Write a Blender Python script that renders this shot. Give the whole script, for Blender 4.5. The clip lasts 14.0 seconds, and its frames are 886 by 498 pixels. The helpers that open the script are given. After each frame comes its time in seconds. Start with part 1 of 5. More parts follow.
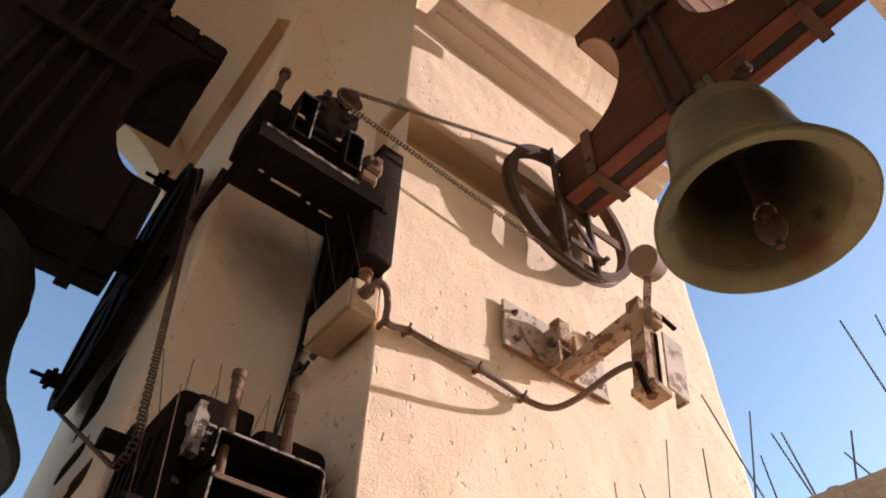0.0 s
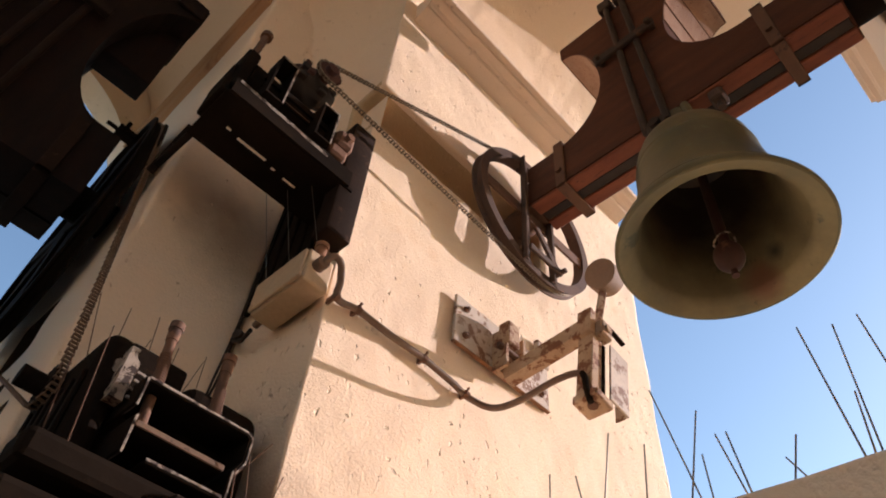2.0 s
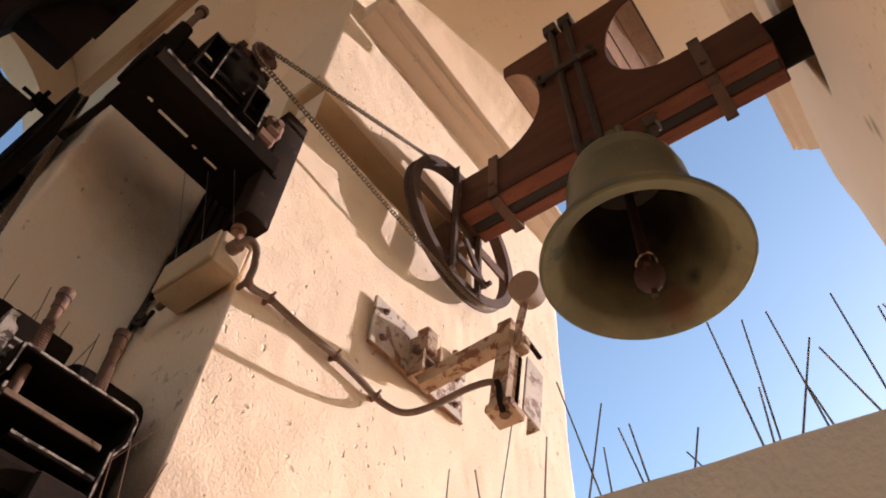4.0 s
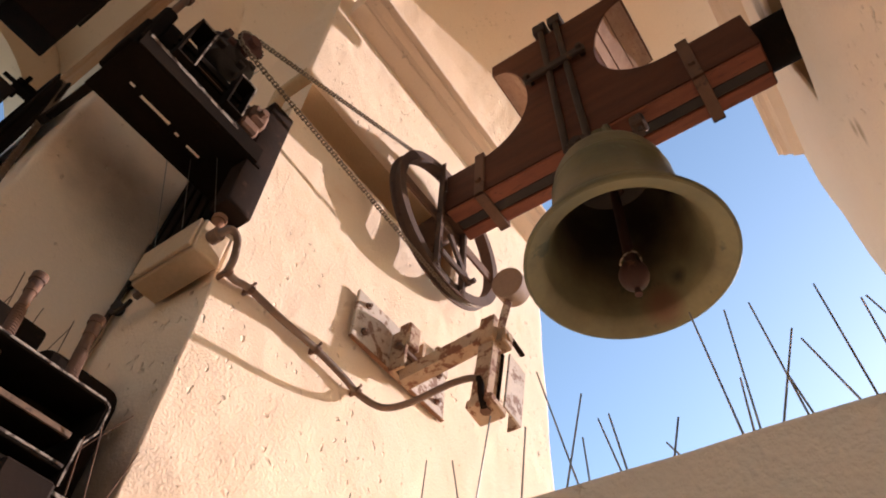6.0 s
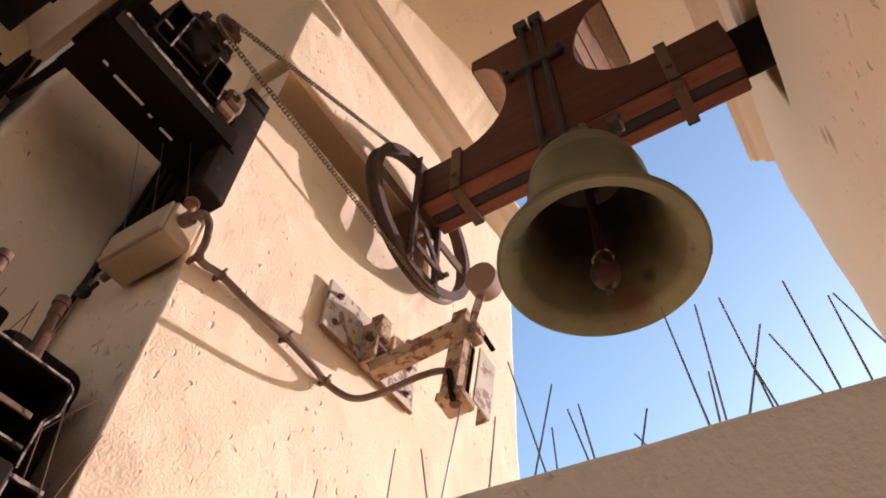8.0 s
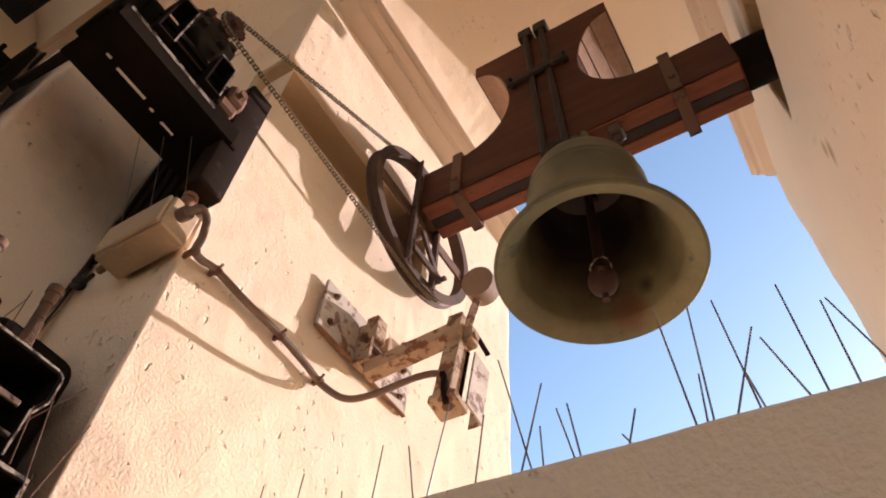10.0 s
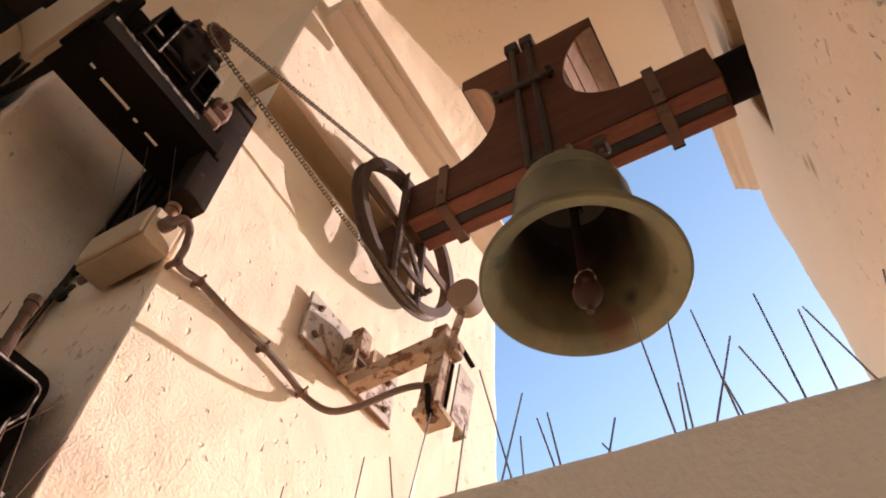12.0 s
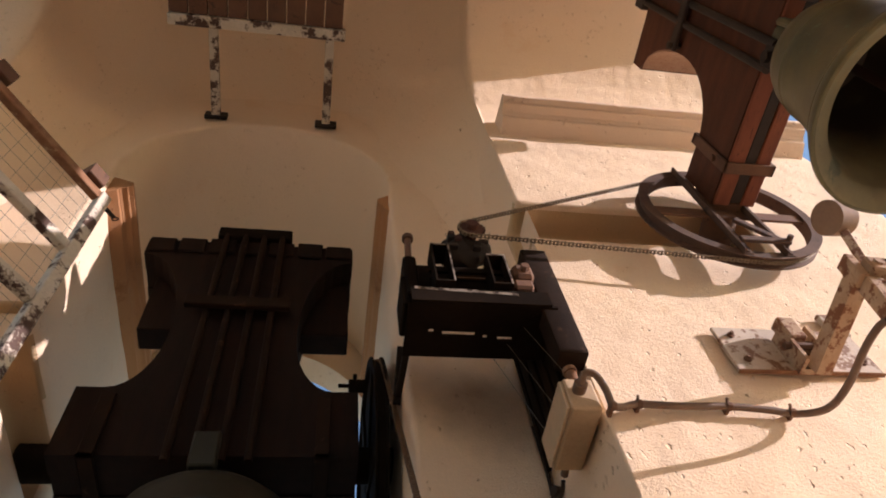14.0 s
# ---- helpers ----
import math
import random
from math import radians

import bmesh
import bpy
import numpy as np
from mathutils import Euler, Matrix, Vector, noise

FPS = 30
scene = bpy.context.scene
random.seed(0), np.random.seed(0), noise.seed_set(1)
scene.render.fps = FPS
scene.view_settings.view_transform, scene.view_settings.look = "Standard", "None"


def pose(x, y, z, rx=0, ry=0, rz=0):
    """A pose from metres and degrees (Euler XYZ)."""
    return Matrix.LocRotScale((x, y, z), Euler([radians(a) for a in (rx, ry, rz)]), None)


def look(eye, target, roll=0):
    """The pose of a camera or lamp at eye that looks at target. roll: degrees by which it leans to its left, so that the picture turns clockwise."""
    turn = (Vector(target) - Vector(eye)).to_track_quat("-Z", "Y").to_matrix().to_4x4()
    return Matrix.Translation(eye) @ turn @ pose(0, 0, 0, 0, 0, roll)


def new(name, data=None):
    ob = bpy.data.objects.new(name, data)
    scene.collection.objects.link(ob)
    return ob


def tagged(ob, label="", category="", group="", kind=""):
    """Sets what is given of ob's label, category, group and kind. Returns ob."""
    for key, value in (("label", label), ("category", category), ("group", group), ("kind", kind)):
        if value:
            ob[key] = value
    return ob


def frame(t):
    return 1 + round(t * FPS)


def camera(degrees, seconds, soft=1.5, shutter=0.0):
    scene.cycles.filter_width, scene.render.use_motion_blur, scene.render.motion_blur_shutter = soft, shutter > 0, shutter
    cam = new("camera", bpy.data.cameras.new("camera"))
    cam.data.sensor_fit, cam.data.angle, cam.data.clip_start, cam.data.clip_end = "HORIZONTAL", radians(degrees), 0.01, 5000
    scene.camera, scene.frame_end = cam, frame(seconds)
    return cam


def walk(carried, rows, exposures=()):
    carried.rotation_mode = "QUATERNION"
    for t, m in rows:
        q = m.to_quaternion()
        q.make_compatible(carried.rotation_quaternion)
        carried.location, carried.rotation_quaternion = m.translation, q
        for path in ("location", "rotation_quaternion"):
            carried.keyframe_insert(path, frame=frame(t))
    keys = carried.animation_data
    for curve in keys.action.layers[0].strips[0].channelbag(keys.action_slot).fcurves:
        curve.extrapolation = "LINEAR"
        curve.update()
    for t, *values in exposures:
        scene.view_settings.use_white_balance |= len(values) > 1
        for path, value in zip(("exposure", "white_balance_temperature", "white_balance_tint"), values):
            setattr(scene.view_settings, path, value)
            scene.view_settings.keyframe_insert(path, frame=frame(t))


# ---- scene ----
cam = camera(63.9, 14.0, soft=1.9)
PATH = [
    (0, (0.05, -0.048, 1.577), (0.861, 1.029, 3.054), 2.1),
    (0.5, (0.058, -0.03, 1.559), (0.914, 1.006, 3.04), 2.9),
    (1, (0.07, -0.015, 1.567), (0.96, 0.987, 3.051), 3.4),
    (1.5, (0.078, -0.011, 1.553), (0.951, 1.038, 3.015), 7.5),
    (2, (0.081, -0.005, 1.561), (0.966, 0.976, 3.063), 5.9),
    (2.5, (0.091, -0.003, 1.562), (1.004, 0.93, 3.078), 5.2),
    (3, (0.107, 0.009, 1.558), (1.024, 0.894, 3.099), 4.5),
    (3.5, (0.127, 0.015, 1.558), (1.069, 0.855, 3.109), 4.6),
    (5.8, (0.165, 0.028, 1.56), (1.159, 0.797, 3.115), 3.9),
    (6, (0.163, 0.026, 1.558), (1.146, 0.802, 3.117), 4.4),
    (6.5, (0.163, 0.033, 1.556), (1.154, 0.803, 3.112), 5.0),
    (7, (0.164, 0.03, 1.556), (1.193, 0.794, 3.092), 4.6),
    (7.5, (0.168, 0.034, 1.552), (1.209, 0.758, 3.098), 3.3),
    (8, (0.168, 0.032, 1.554), (1.2, 0.749, 3.11), 3.5),
    (10.5, (0.183, 0.03, 1.548), (1.195, 0.734, 3.123), 5.3),
    (11, (0.183, 0.028, 1.548), (1.192, 0.724, 3.129), 5.1),
    (11.5, (0.188, 0.026, 1.55), (1.209, 0.707, 3.129), 4.6),
    (12, (0.188, 0.027, 1.547), (1.193, 0.694, 3.142), 4.3),
    (12.5, (0.175, 0.016, 1.556), (1.165, 0.694, 3.156), -1.8),
    (13, (0.153, -0.007, 1.564), (1.047, 0.717, 3.2), -5.8),
    (13.5, (0.081, -0.033, 1.566), (0.724, 0.854, 3.24), -10.8),
    (14, (0.043, -0.039, 1.564), (0.369, 0.979, 3.254), -11.9),
]
walk(cam, [(t, look(eye, target, roll)) for t, eye, target, roll in PATH],
     [(0, 1.16), (3, 1.16), (6, 1.36), (8, 1.3), (10.5, 1.44), (12, 1.48), (13, 1.5), (13.5, 1.42), (14, 1.2)])

# ---- world, sun, sky ----
SUN_FROM = Vector((2.6, -1.0, 0.84))
sun = new("sun", bpy.data.lights.new("sun", "SUN"))
sun.data.energy, sun.data.angle, sun.data.color = 2.75, radians(0.5), (1.0, 0.87, 0.92)
sun.matrix_world = look(SUN_FROM * 10, (0, 0, 0))
world = bpy.data.worlds.new("world")
scene.world = world
world.use_nodes = True
wn = world.node_tree
sky = wn.nodes.new("ShaderNodeTexSky")
sky.sky_type, sky.sun_disc = "NISHITA", False
sky.dust_density, sky.ozone_density = 0.6, 1.65
sky.sun_elevation, sky.sun_rotation = radians(16.8), radians(111.0)
wn.links.new(sky.outputs[0], wn.nodes["Background"].inputs[0])
wn.nodes["Background"].inputs[1].default_value = 0.125


# ---- materials ----
def material(name, colours, rough=0.8, metal=0.0, coarse=3.0, fine=40.0, bump=0.3, depth=0.004, spots=None, spot_scale=12.0, spot_cut=0.56, rough_spread=0.12, streak=(1, 1, 1), vary=0.0, gloss=0.5, grain=0.35):
    """A procedural surface: two colours mixed by coarse noise, darkened by fine grain, with worn patches of a third colour."""
    m = bpy.data.materials.new(name)
    m.use_nodes = True
    t = m.node_tree
    b = t.nodes["Principled BSDF"]
    co = t.nodes.new("ShaderNodeTexCoord")
    mp = t.nodes.new("ShaderNodeMapping")
    mp.inputs["Scale"].default_value = streak
    t.links.new(co.outputs["Object"], mp.inputs["Vector"])

    def noise_node(scale, detail=5.0, rough_=0.6):
        n = t.nodes.new("ShaderNodeTexNoise")
        n.inputs["Scale"].default_value, n.inputs["Detail"].default_value, n.inputs["Roughness"].default_value = scale, detail, rough_
        t.links.new(mp.outputs[0], n.inputs["Vector"])
        return n.outputs["Fac"]

    def ramp(src, lo, hi):
        r = t.nodes.new("ShaderNodeMapRange")
        r.inputs["From Min"].default_value, r.inputs["From Max"].default_value = lo, hi
        t.links.new(src, r.inputs["Value"])
        return r.outputs["Result"]

    def mix(fac, a, c, kind="MIX"):
        x = t.nodes.new("ShaderNodeMix")
        x.data_type, x.blend_type = "RGBA", kind
        for sock, val in ((x.inputs[0], fac), (x.inputs[6], a), (x.inputs[7], c)):
            if isinstance(val, (int, float)):
                sock.default_value = val
            elif isinstance(val, tuple):
                sock.default_value = (*val, 1)
            else:
                t.links.new(val, sock)
        return x.outputs[2]

    big, small = noise_node(coarse), noise_node(fine, 6.0, 0.65)
    col = mix(ramp(big, 0.35, 0.65), colours[0], colours[1])
    col = mix(grain, col, mix(ramp(small, 0.3, 0.7), (0.55, 0.52, 0.5), (1.0, 1.0, 1.0)), "MULTIPLY")
    height = small
    if spots:
        sp = ramp(noise_node(spot_scale, 8.0, 0.7), spot_cut, spot_cut + 0.05)
        col = mix(sp, col, spots)
    if vary:
        oi = t.nodes.new("ShaderNodeObjectInfo")
        col = mix(vary, col, mix(oi.outputs["Random"], (0.4, 0.4, 0.4), (1.3, 1.3, 1.3)), "MULTIPLY")
    t.links.new(col, b.inputs["Base Color"])
    rr = t.nodes.new("ShaderNodeMapRange")
    rr.inputs["To Min"].default_value, rr.inputs["To Max"].default_value = max(0.05, rough - rough_spread), min(1.0, rough + rough_spread)
    t.links.new(small, rr.inputs["Value"])
    t.links.new(rr.outputs["Result"], b.inputs["Roughness"])
    b.inputs["Metallic"].default_value = metal
    b.inputs["Specular IOR Level"].default_value = gloss
    bp = t.nodes.new("ShaderNodeBump")
    bp.inputs["Strength"].default_value, bp.inputs["Distance"].default_value = bump, depth
    t.links.new(height, bp.inputs["Height"])
    t.links.new(bp.outputs[0], b.inputs["Normal"])
    return m


def plaster_material(name, light, dark, stain_or_shade):
    """Limewashed render: faint tonal drift, trowel relief, grit, pinholes and chips where the limewash has popped off."""
    m = material(name, (light, dark), 0.92, 0.0, 1.3, 130.0, 0.3, 0.0025, stain_or_shade, 2.2, 0.62, 0.06, grain=0.12)
    t = m.node_tree
    b = t.nodes["Principled BSDF"]
    co = t.nodes.new("ShaderNodeTexCoord")
    prev = next(n for n in t.nodes if n.type == "BUMP")

    def relief(height, strength, dist):
        bp = t.nodes.new("ShaderNodeBump")
        bp.inputs["Strength"].default_value, bp.inputs["Distance"].default_value = strength, dist
        t.links.new(height, bp.inputs["Height"])
        t.links.new(prev.outputs[0], bp.inputs["Normal"])
        return bp

    for scale, dist, strength in ((5.0, 0.010, 0.35), (24.0, 0.004, 0.30), (85.0, 0.003, 0.36), (190.0, 0.003, 0.65)):
        n = t.nodes.new("ShaderNodeTexNoise")
        n.inputs["Scale"].default_value, n.inputs["Detail"].default_value = scale, 4.0
        t.links.new(co.outputs["Object"], n.inputs["Vector"])
        prev = relief(n.outputs["Fac"], strength, dist)

    # chips: warped cells, only some of them broken out, gathered in drifts
    warp = t.nodes.new("ShaderNodeTexNoise")
    warp.inputs["Scale"].default_value, warp.inputs["Detail"].default_value = 45.0, 3.0
    t.links.new(co.outputs["Object"], warp.inputs["Vector"])
    shift = t.nodes.new("ShaderNodeVectorMath")
    shift.operation = "MULTIPLY_ADD"
    shift.inputs[1].default_value = (0.03, 0.03, 0.03)
    t.links.new(warp.outputs["Color"], shift.inputs[0])
    t.links.new(co.outputs["Object"], shift.inputs[2])
    squeeze = t.nodes.new("ShaderNodeMapping")
    squeeze.inputs["Scale"].default_value = (1.0, 1.0, 0.6)
    t.links.new(shift.outputs[0], squeeze.inputs["Vector"])
    drift = t.nodes.new("ShaderNodeTexNoise")
    drift.inputs["Scale"].default_value = 2.6
    t.links.new(co.outputs["Object"], drift.inputs["Vector"])
    for scale, least, most in ((34.0, 0.82, 0.18), (70.0, 0.70, 0.30)):
        cells = t.nodes.new("ShaderNodeTexVoronoi")
        cells.inputs["Scale"].default_value = scale
        t.links.new(squeeze.outputs[0], cells.inputs["Vector"])
        pick = t.nodes.new("ShaderNodeSeparateColor")
        t.links.new(cells.outputs["Color"], pick.inputs[0])
        lot = t.nodes.new("ShaderNodeMath")
        lot.operation = "MULTIPLY_ADD"
        lot.inputs[1].default_value = 0.9
        t.links.new(drift.outputs["Fac"], lot.inputs[0])
        t.links.new(pick.outputs[0], lot.inputs[2])
        size = t.nodes.new("ShaderNodeMapRange")
        for key, v in (("From Min", least + 0.42), ("From Max", 1.48), ("To Min", 0.0), ("To Max", most * 1.3)):
            size.inputs[key].default_value = v
        t.links.new(lot.outputs[0], size.inputs["Value"])
        gap = t.nodes.new("ShaderNodeMath")
        gap.operation = "SUBTRACT"
        t.links.new(size.outputs["Result"], gap.inputs[0])
        t.links.new(cells.outputs["Distance"], gap.inputs[1])
        chip = t.nodes.new("ShaderNodeMapRange")
        for key, v in (("From Min", 0.0), ("From Max", 0.20), ("To Min", 0.0), ("To Max", 1.0)):
            chip.inputs[key].default_value = v
        t.links.new(gap.outputs[0], chip.inputs["Value"])
        flip = t.nodes.new("ShaderNodeMath")
        flip.operation = "SUBTRACT"
        flip.inputs[0].default_value = 1.0
        t.links.new(chip.outputs["Result"], flip.inputs[1])
        prev = relief(flip.outputs[0], 1.0, 0.005)
        weak = t.nodes.new("ShaderNodeMath")
        weak.operation = "MULTIPLY"
        weak.inputs[1].default_value = 0.10
        t.links.new(chip.outputs["Result"], weak.inputs[0])
        x = t.nodes.new("ShaderNodeMix")
        x.data_type = "RGBA"
        t.links.new(weak.outputs[0], x.inputs[0])
        t.links.new(b.inputs["Base Color"].links[0].from_socket, x.inputs[6])
        x.inputs[7].default_value = (0.36, 0.23, 0.14, 1)
        t.links.new(x.outputs[2], b.inputs["Base Color"])
    t.links.new(prev.outputs[0], b.inputs["Normal"])
    return m


def stain_or_shade(m, centre, radius, colour, strength):
    """A soft-edged patch broken up by noise: grease stain on plaster, painted shade in the bell."""
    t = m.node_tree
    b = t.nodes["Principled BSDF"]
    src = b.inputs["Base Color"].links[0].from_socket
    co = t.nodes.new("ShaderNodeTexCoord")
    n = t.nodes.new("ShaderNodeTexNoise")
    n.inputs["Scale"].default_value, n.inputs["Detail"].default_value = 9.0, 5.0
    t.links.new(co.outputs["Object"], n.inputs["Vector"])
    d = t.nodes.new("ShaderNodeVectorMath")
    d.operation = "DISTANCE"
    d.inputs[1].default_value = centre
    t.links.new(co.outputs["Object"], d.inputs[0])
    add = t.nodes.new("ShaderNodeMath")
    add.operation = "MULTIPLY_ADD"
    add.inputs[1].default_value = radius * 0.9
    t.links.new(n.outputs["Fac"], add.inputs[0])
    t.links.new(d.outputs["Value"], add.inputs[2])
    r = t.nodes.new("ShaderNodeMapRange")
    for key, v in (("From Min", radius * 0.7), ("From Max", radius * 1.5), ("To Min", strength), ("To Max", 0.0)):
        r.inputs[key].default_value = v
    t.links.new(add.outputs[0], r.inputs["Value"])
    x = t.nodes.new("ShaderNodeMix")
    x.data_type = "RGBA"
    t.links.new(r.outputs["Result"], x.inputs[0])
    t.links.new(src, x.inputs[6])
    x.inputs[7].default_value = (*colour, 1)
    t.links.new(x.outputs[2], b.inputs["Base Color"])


PLASTER = plaster_material("limewashed_plaster", (0.87, 0.680, 0.490), (0.855, 0.657, 0.46), (0.82, 0.61, 0.41))
stain_or_shade(PLASTER, (0.50, 1.20, 2.86), 0.17, (0.13, 0.07, 0.04), 0.5)
stain_or_shade(PLASTER, (0.36, 1.20, 2.95), 0.15, (0.13, 0.07, 0.04), 0.35)
stain_or_shade(PLASTER, (0.57, 1.10, 2.22), 0.13, (0.16, 0.085, 0.045), 0.7)
stain_or_shade(PLASTER, (1.25, -0.21, 3.56), 0.15, (0.17, 0.10, 0.04), 0.8)
stain_or_shade(PLASTER, (1.23, -0.21, 2.91), 0.035, (0.42, 0.26, 0.12), 0.8)
stain_or_shade(PLASTER, (1.26, -0.21, 2.97), 0.025, (0.42, 0.26, 0.12), 0.8)
stain_or_shade(PLASTER, (0.60, 1.05, 2.06), 0.19, (0.14, 0.08, 0.045), 0.75)
TRIM = plaster_material("moulded_plaster", (0.87, 0.67, 0.50), (0.81, 0.61, 0.44), (0.72, 0.52, 0.33))
OCHRE = plaster_material("ochre_stained_moulding", (0.50, 0.26, 0.12), (0.42, 0.20, 0.085), (0.34, 0.15, 0.06))
STONE = plaster_material("paving", (0.42, 0.36, 0.28), (0.34, 0.29, 0.22), (0.26, 0.22, 0.17))
EARTH = material("dry_earth", ((0.46, 0.39, 0.29), (0.38, 0.32, 0.23)), 0.95, 0, 0.02, 0.4, 0.3, 0.05, (0.12, 0.14, 0.07), 0.05, 0.55)
WOOD = material("red_brown_painted_wood", ((0.070, 0.024, 0.011), (0.110, 0.036, 0.017)), 0.7, 0, 4.0, 60.0, 0.35, 0.003, (0.05, 0.020, 0.011), 16.0, 0.60, streak=(6, 1, 6), gloss=0.22)
WOODLIGHT = material("worn_orange_wood", ((0.26, 0.085, 0.04), (0.19, 0.055, 0.028)), 0.65, 0, 5.0, 70.0, 0.4, 0.003, (0.11, 0.035, 0.02), 18.0, 0.58, streak=(6, 1, 6), gloss=0.25)
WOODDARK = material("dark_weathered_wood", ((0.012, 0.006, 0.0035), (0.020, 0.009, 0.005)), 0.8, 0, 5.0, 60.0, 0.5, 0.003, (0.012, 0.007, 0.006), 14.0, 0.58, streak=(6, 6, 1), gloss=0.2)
IRON = material("old_dark_iron", ((0.028, 0.019, 0.014), (0.045, 0.029, 0.020)), 0.72, 0.3, 8.0, 90.0, 0.5, 0.002, (0.10, 0.042, 0.02), 20.0, 0.62)
BLACK = material("black_greased_steel", ((0.014, 0.0095, 0.0068), (0.021, 0.014, 0.0095)), 0.92, 0.0, 9.0, 90.0, 0.4, 0.002, (0.03, 0.016, 0.01), 25.0, 0.62, gloss=0.03, rough_spread=0.06)
BROWNBLACK = material("grimy_brown_steel", ((0.030, 0.017, 0.011), (0.020, 0.012, 0.008)), 0.8, 0.1, 7.0, 90.0, 0.5, 0.002, (0.055, 0.03, 0.018), 18.0, 0.6, gloss=0.1)
WHEELRUST = material("dark_wheel_rust", ((0.092, 0.054, 0.038), (0.125, 0.072, 0.048)), 0.85, 0.1, 10.0, 110.0, 0.6, 0.002, (0.045, 0.026, 0.02), 22.0, 0.58, gloss=0.35)
REDRUST = material("dark_red_rust", ((0.11, 0.036, 0.022), (0.07, 0.026, 0.017)), 0.8, 0.1, 18.0, 110.0, 0.5, 0.002, (0.20, 0.085, 0.05), 22.0, 0.62)
CLAPPERRUST = material("blackened_red_rust", ((0.055, 0.020, 0.013), (0.034, 0.014, 0.010)), 0.85, 0.1, 18.0, 110.0, 0.6, 0.002, (0.15, 0.065, 0.038), 24.0, 0.60)
RUST = material("rusty_steel", ((0.20, 0.088, 0.042), (0.33, 0.17, 0.085)), 0.85, 0.1, 22.0, 120.0, 0.6, 0.002, (0.40, 0.26, 0.15), 34.0, 0.58)
RUSTDARK = material("brown_rust", ((0.13, 0.065, 0.038), (0.18, 0.09, 0.05)), 0.85, 0.1, 10.0, 110.0, 0.6, 0.002, (0.08, 0.04, 0.026), 22.0, 0.58)
GREYPAINT = material("grey_paint_rusting", ((0.60, 0.50, 0.40), (0.50, 0.40, 0.31)), 0.7, 0.0, 10.0, 100.0, 0.3, 0.001, (0.20, 0.10, 0.05), 22.0, 0.53)
HEADRUST = material("smooth_tan_rust", ((0.30, 0.19, 0.12), (0.26, 0.155, 0.095)), 0.8, 0.0, 8.0, 110.0, 0.25, 0.001, (0.20, 0.11, 0.065), 14.0, 0.62)
WORN = material("worn_bare_edge", ((0.40, 0.33, 0.26), (0.30, 0.23, 0.17)), 0.7, 0.2, 30.0, 150.0, 0.5, 0.001, (0.05, 0.03, 0.02), 60.0, 0.50)
BRONZE = material("verdigris_bronze", ((0.155, 0.142, 0.068), (0.090, 0.094, 0.054)), 0.5, 0.35, 6.0, 60.0, 0.3, 0.0015, (0.115, 0.150, 0.095), 9.0, 0.60)
BRONZE_IN = material("bronze_with_painted_shade", ((0.230, 0.205, 0.105), (0.165, 0.150, 0.080)), 0.6, 0.2, 6.0, 60.0, 0.3, 0.002, (0.085, 0.095, 0.055), 7.0, 0.60)
# next two: shade of the bell's hollow painted into the bronze colour
stain_or_shade(BRONZE_IN, (1.23, 0.345, 3.05), 0.33, (0.018, 0.010, 0.007), 0.96)
stain_or_shade(BRONZE_IN, (1.195, 0.31, 3.17), 0.17, (0.016, 0.010, 0.007), 0.95)
stain_or_shade(BRONZE_IN, (1.376, 0.306, 2.815), 0.06, (0.15, 0.045, 0.025), 0.55)
stain_or_shade(BRONZE_IN, (1.346, 0.250, 2.855), 0.03, (0.02, 0.02, 0.015), 0.9)
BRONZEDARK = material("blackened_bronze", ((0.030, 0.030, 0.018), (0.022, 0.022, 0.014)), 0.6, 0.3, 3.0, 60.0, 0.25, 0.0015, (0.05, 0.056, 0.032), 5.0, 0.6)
CHAINSTEEL = material("oily_chain_steel", ((0.20, 0.15, 0.10), (0.30, 0.23, 0.155)), 0.55, 0.25, 30.0, 200.0, 0.2, 0.0005, (0.10, 0.05, 0.03), 40.0, 0.6, vary=0.3)
CHAINRUST = material("brown_rusty_chain", ((0.13, 0.075, 0.042), (0.19, 0.11, 0.06)), 0.7, 0.15, 30.0, 200.0, 0.2, 0.0005, (0.07, 0.035, 0.02), 40.0, 0.6, vary=0.3)
BOXPLASTIC = material("yellowed_box_paint", ((0.60, 0.44, 0.28), (0.54, 0.39, 0.24)), 0.55, 0, 6.0, 90.0, 0.15, 0.001, (0.30, 0.2, 0.11), 9.0, 0.66)
CABLE = material("brown_conduit", ((0.14, 0.082, 0.052), (0.19, 0.115, 0.072)), 0.6, 0, 18.0, 130.0, 0.25, 0.001, (0.36, 0.26, 0.18), 30.0, 0.63)
SPIKEWIRE = material("spike_wire", ((0.20, 0.18, 0.15), (0.28, 0.24, 0.19)), 0.4, 0.8, 20.0, 90.0, 0.1, 0.0005)
WHITERUST = material("white_paint_flaking_to_rust", ((0.72, 0.64, 0.52), (0.62, 0.54, 0.42)), 0.7, 0, 9.0, 90.0, 0.5, 0.002, (0.07, 0.032, 0.018), 11.0, 0.50)
BAREMORTAR = plaster_material("bare_brown_mortar", (0.64, 0.45, 0.27), (0.56, 0.38, 0.21), (0.40, 0.20, 0.10))
# dark brown lining of the three low slots in the north wall
DARKLINING = material("dark_hollow_masonry", ((0.045, 0.026, 0.016), (0.075, 0.042, 0.025)), 0.95, 0, 9.0, 60.0, 0.6, 0.004, (0.14, 0.075, 0.04), 14.0, 0.62, gloss=0.1)
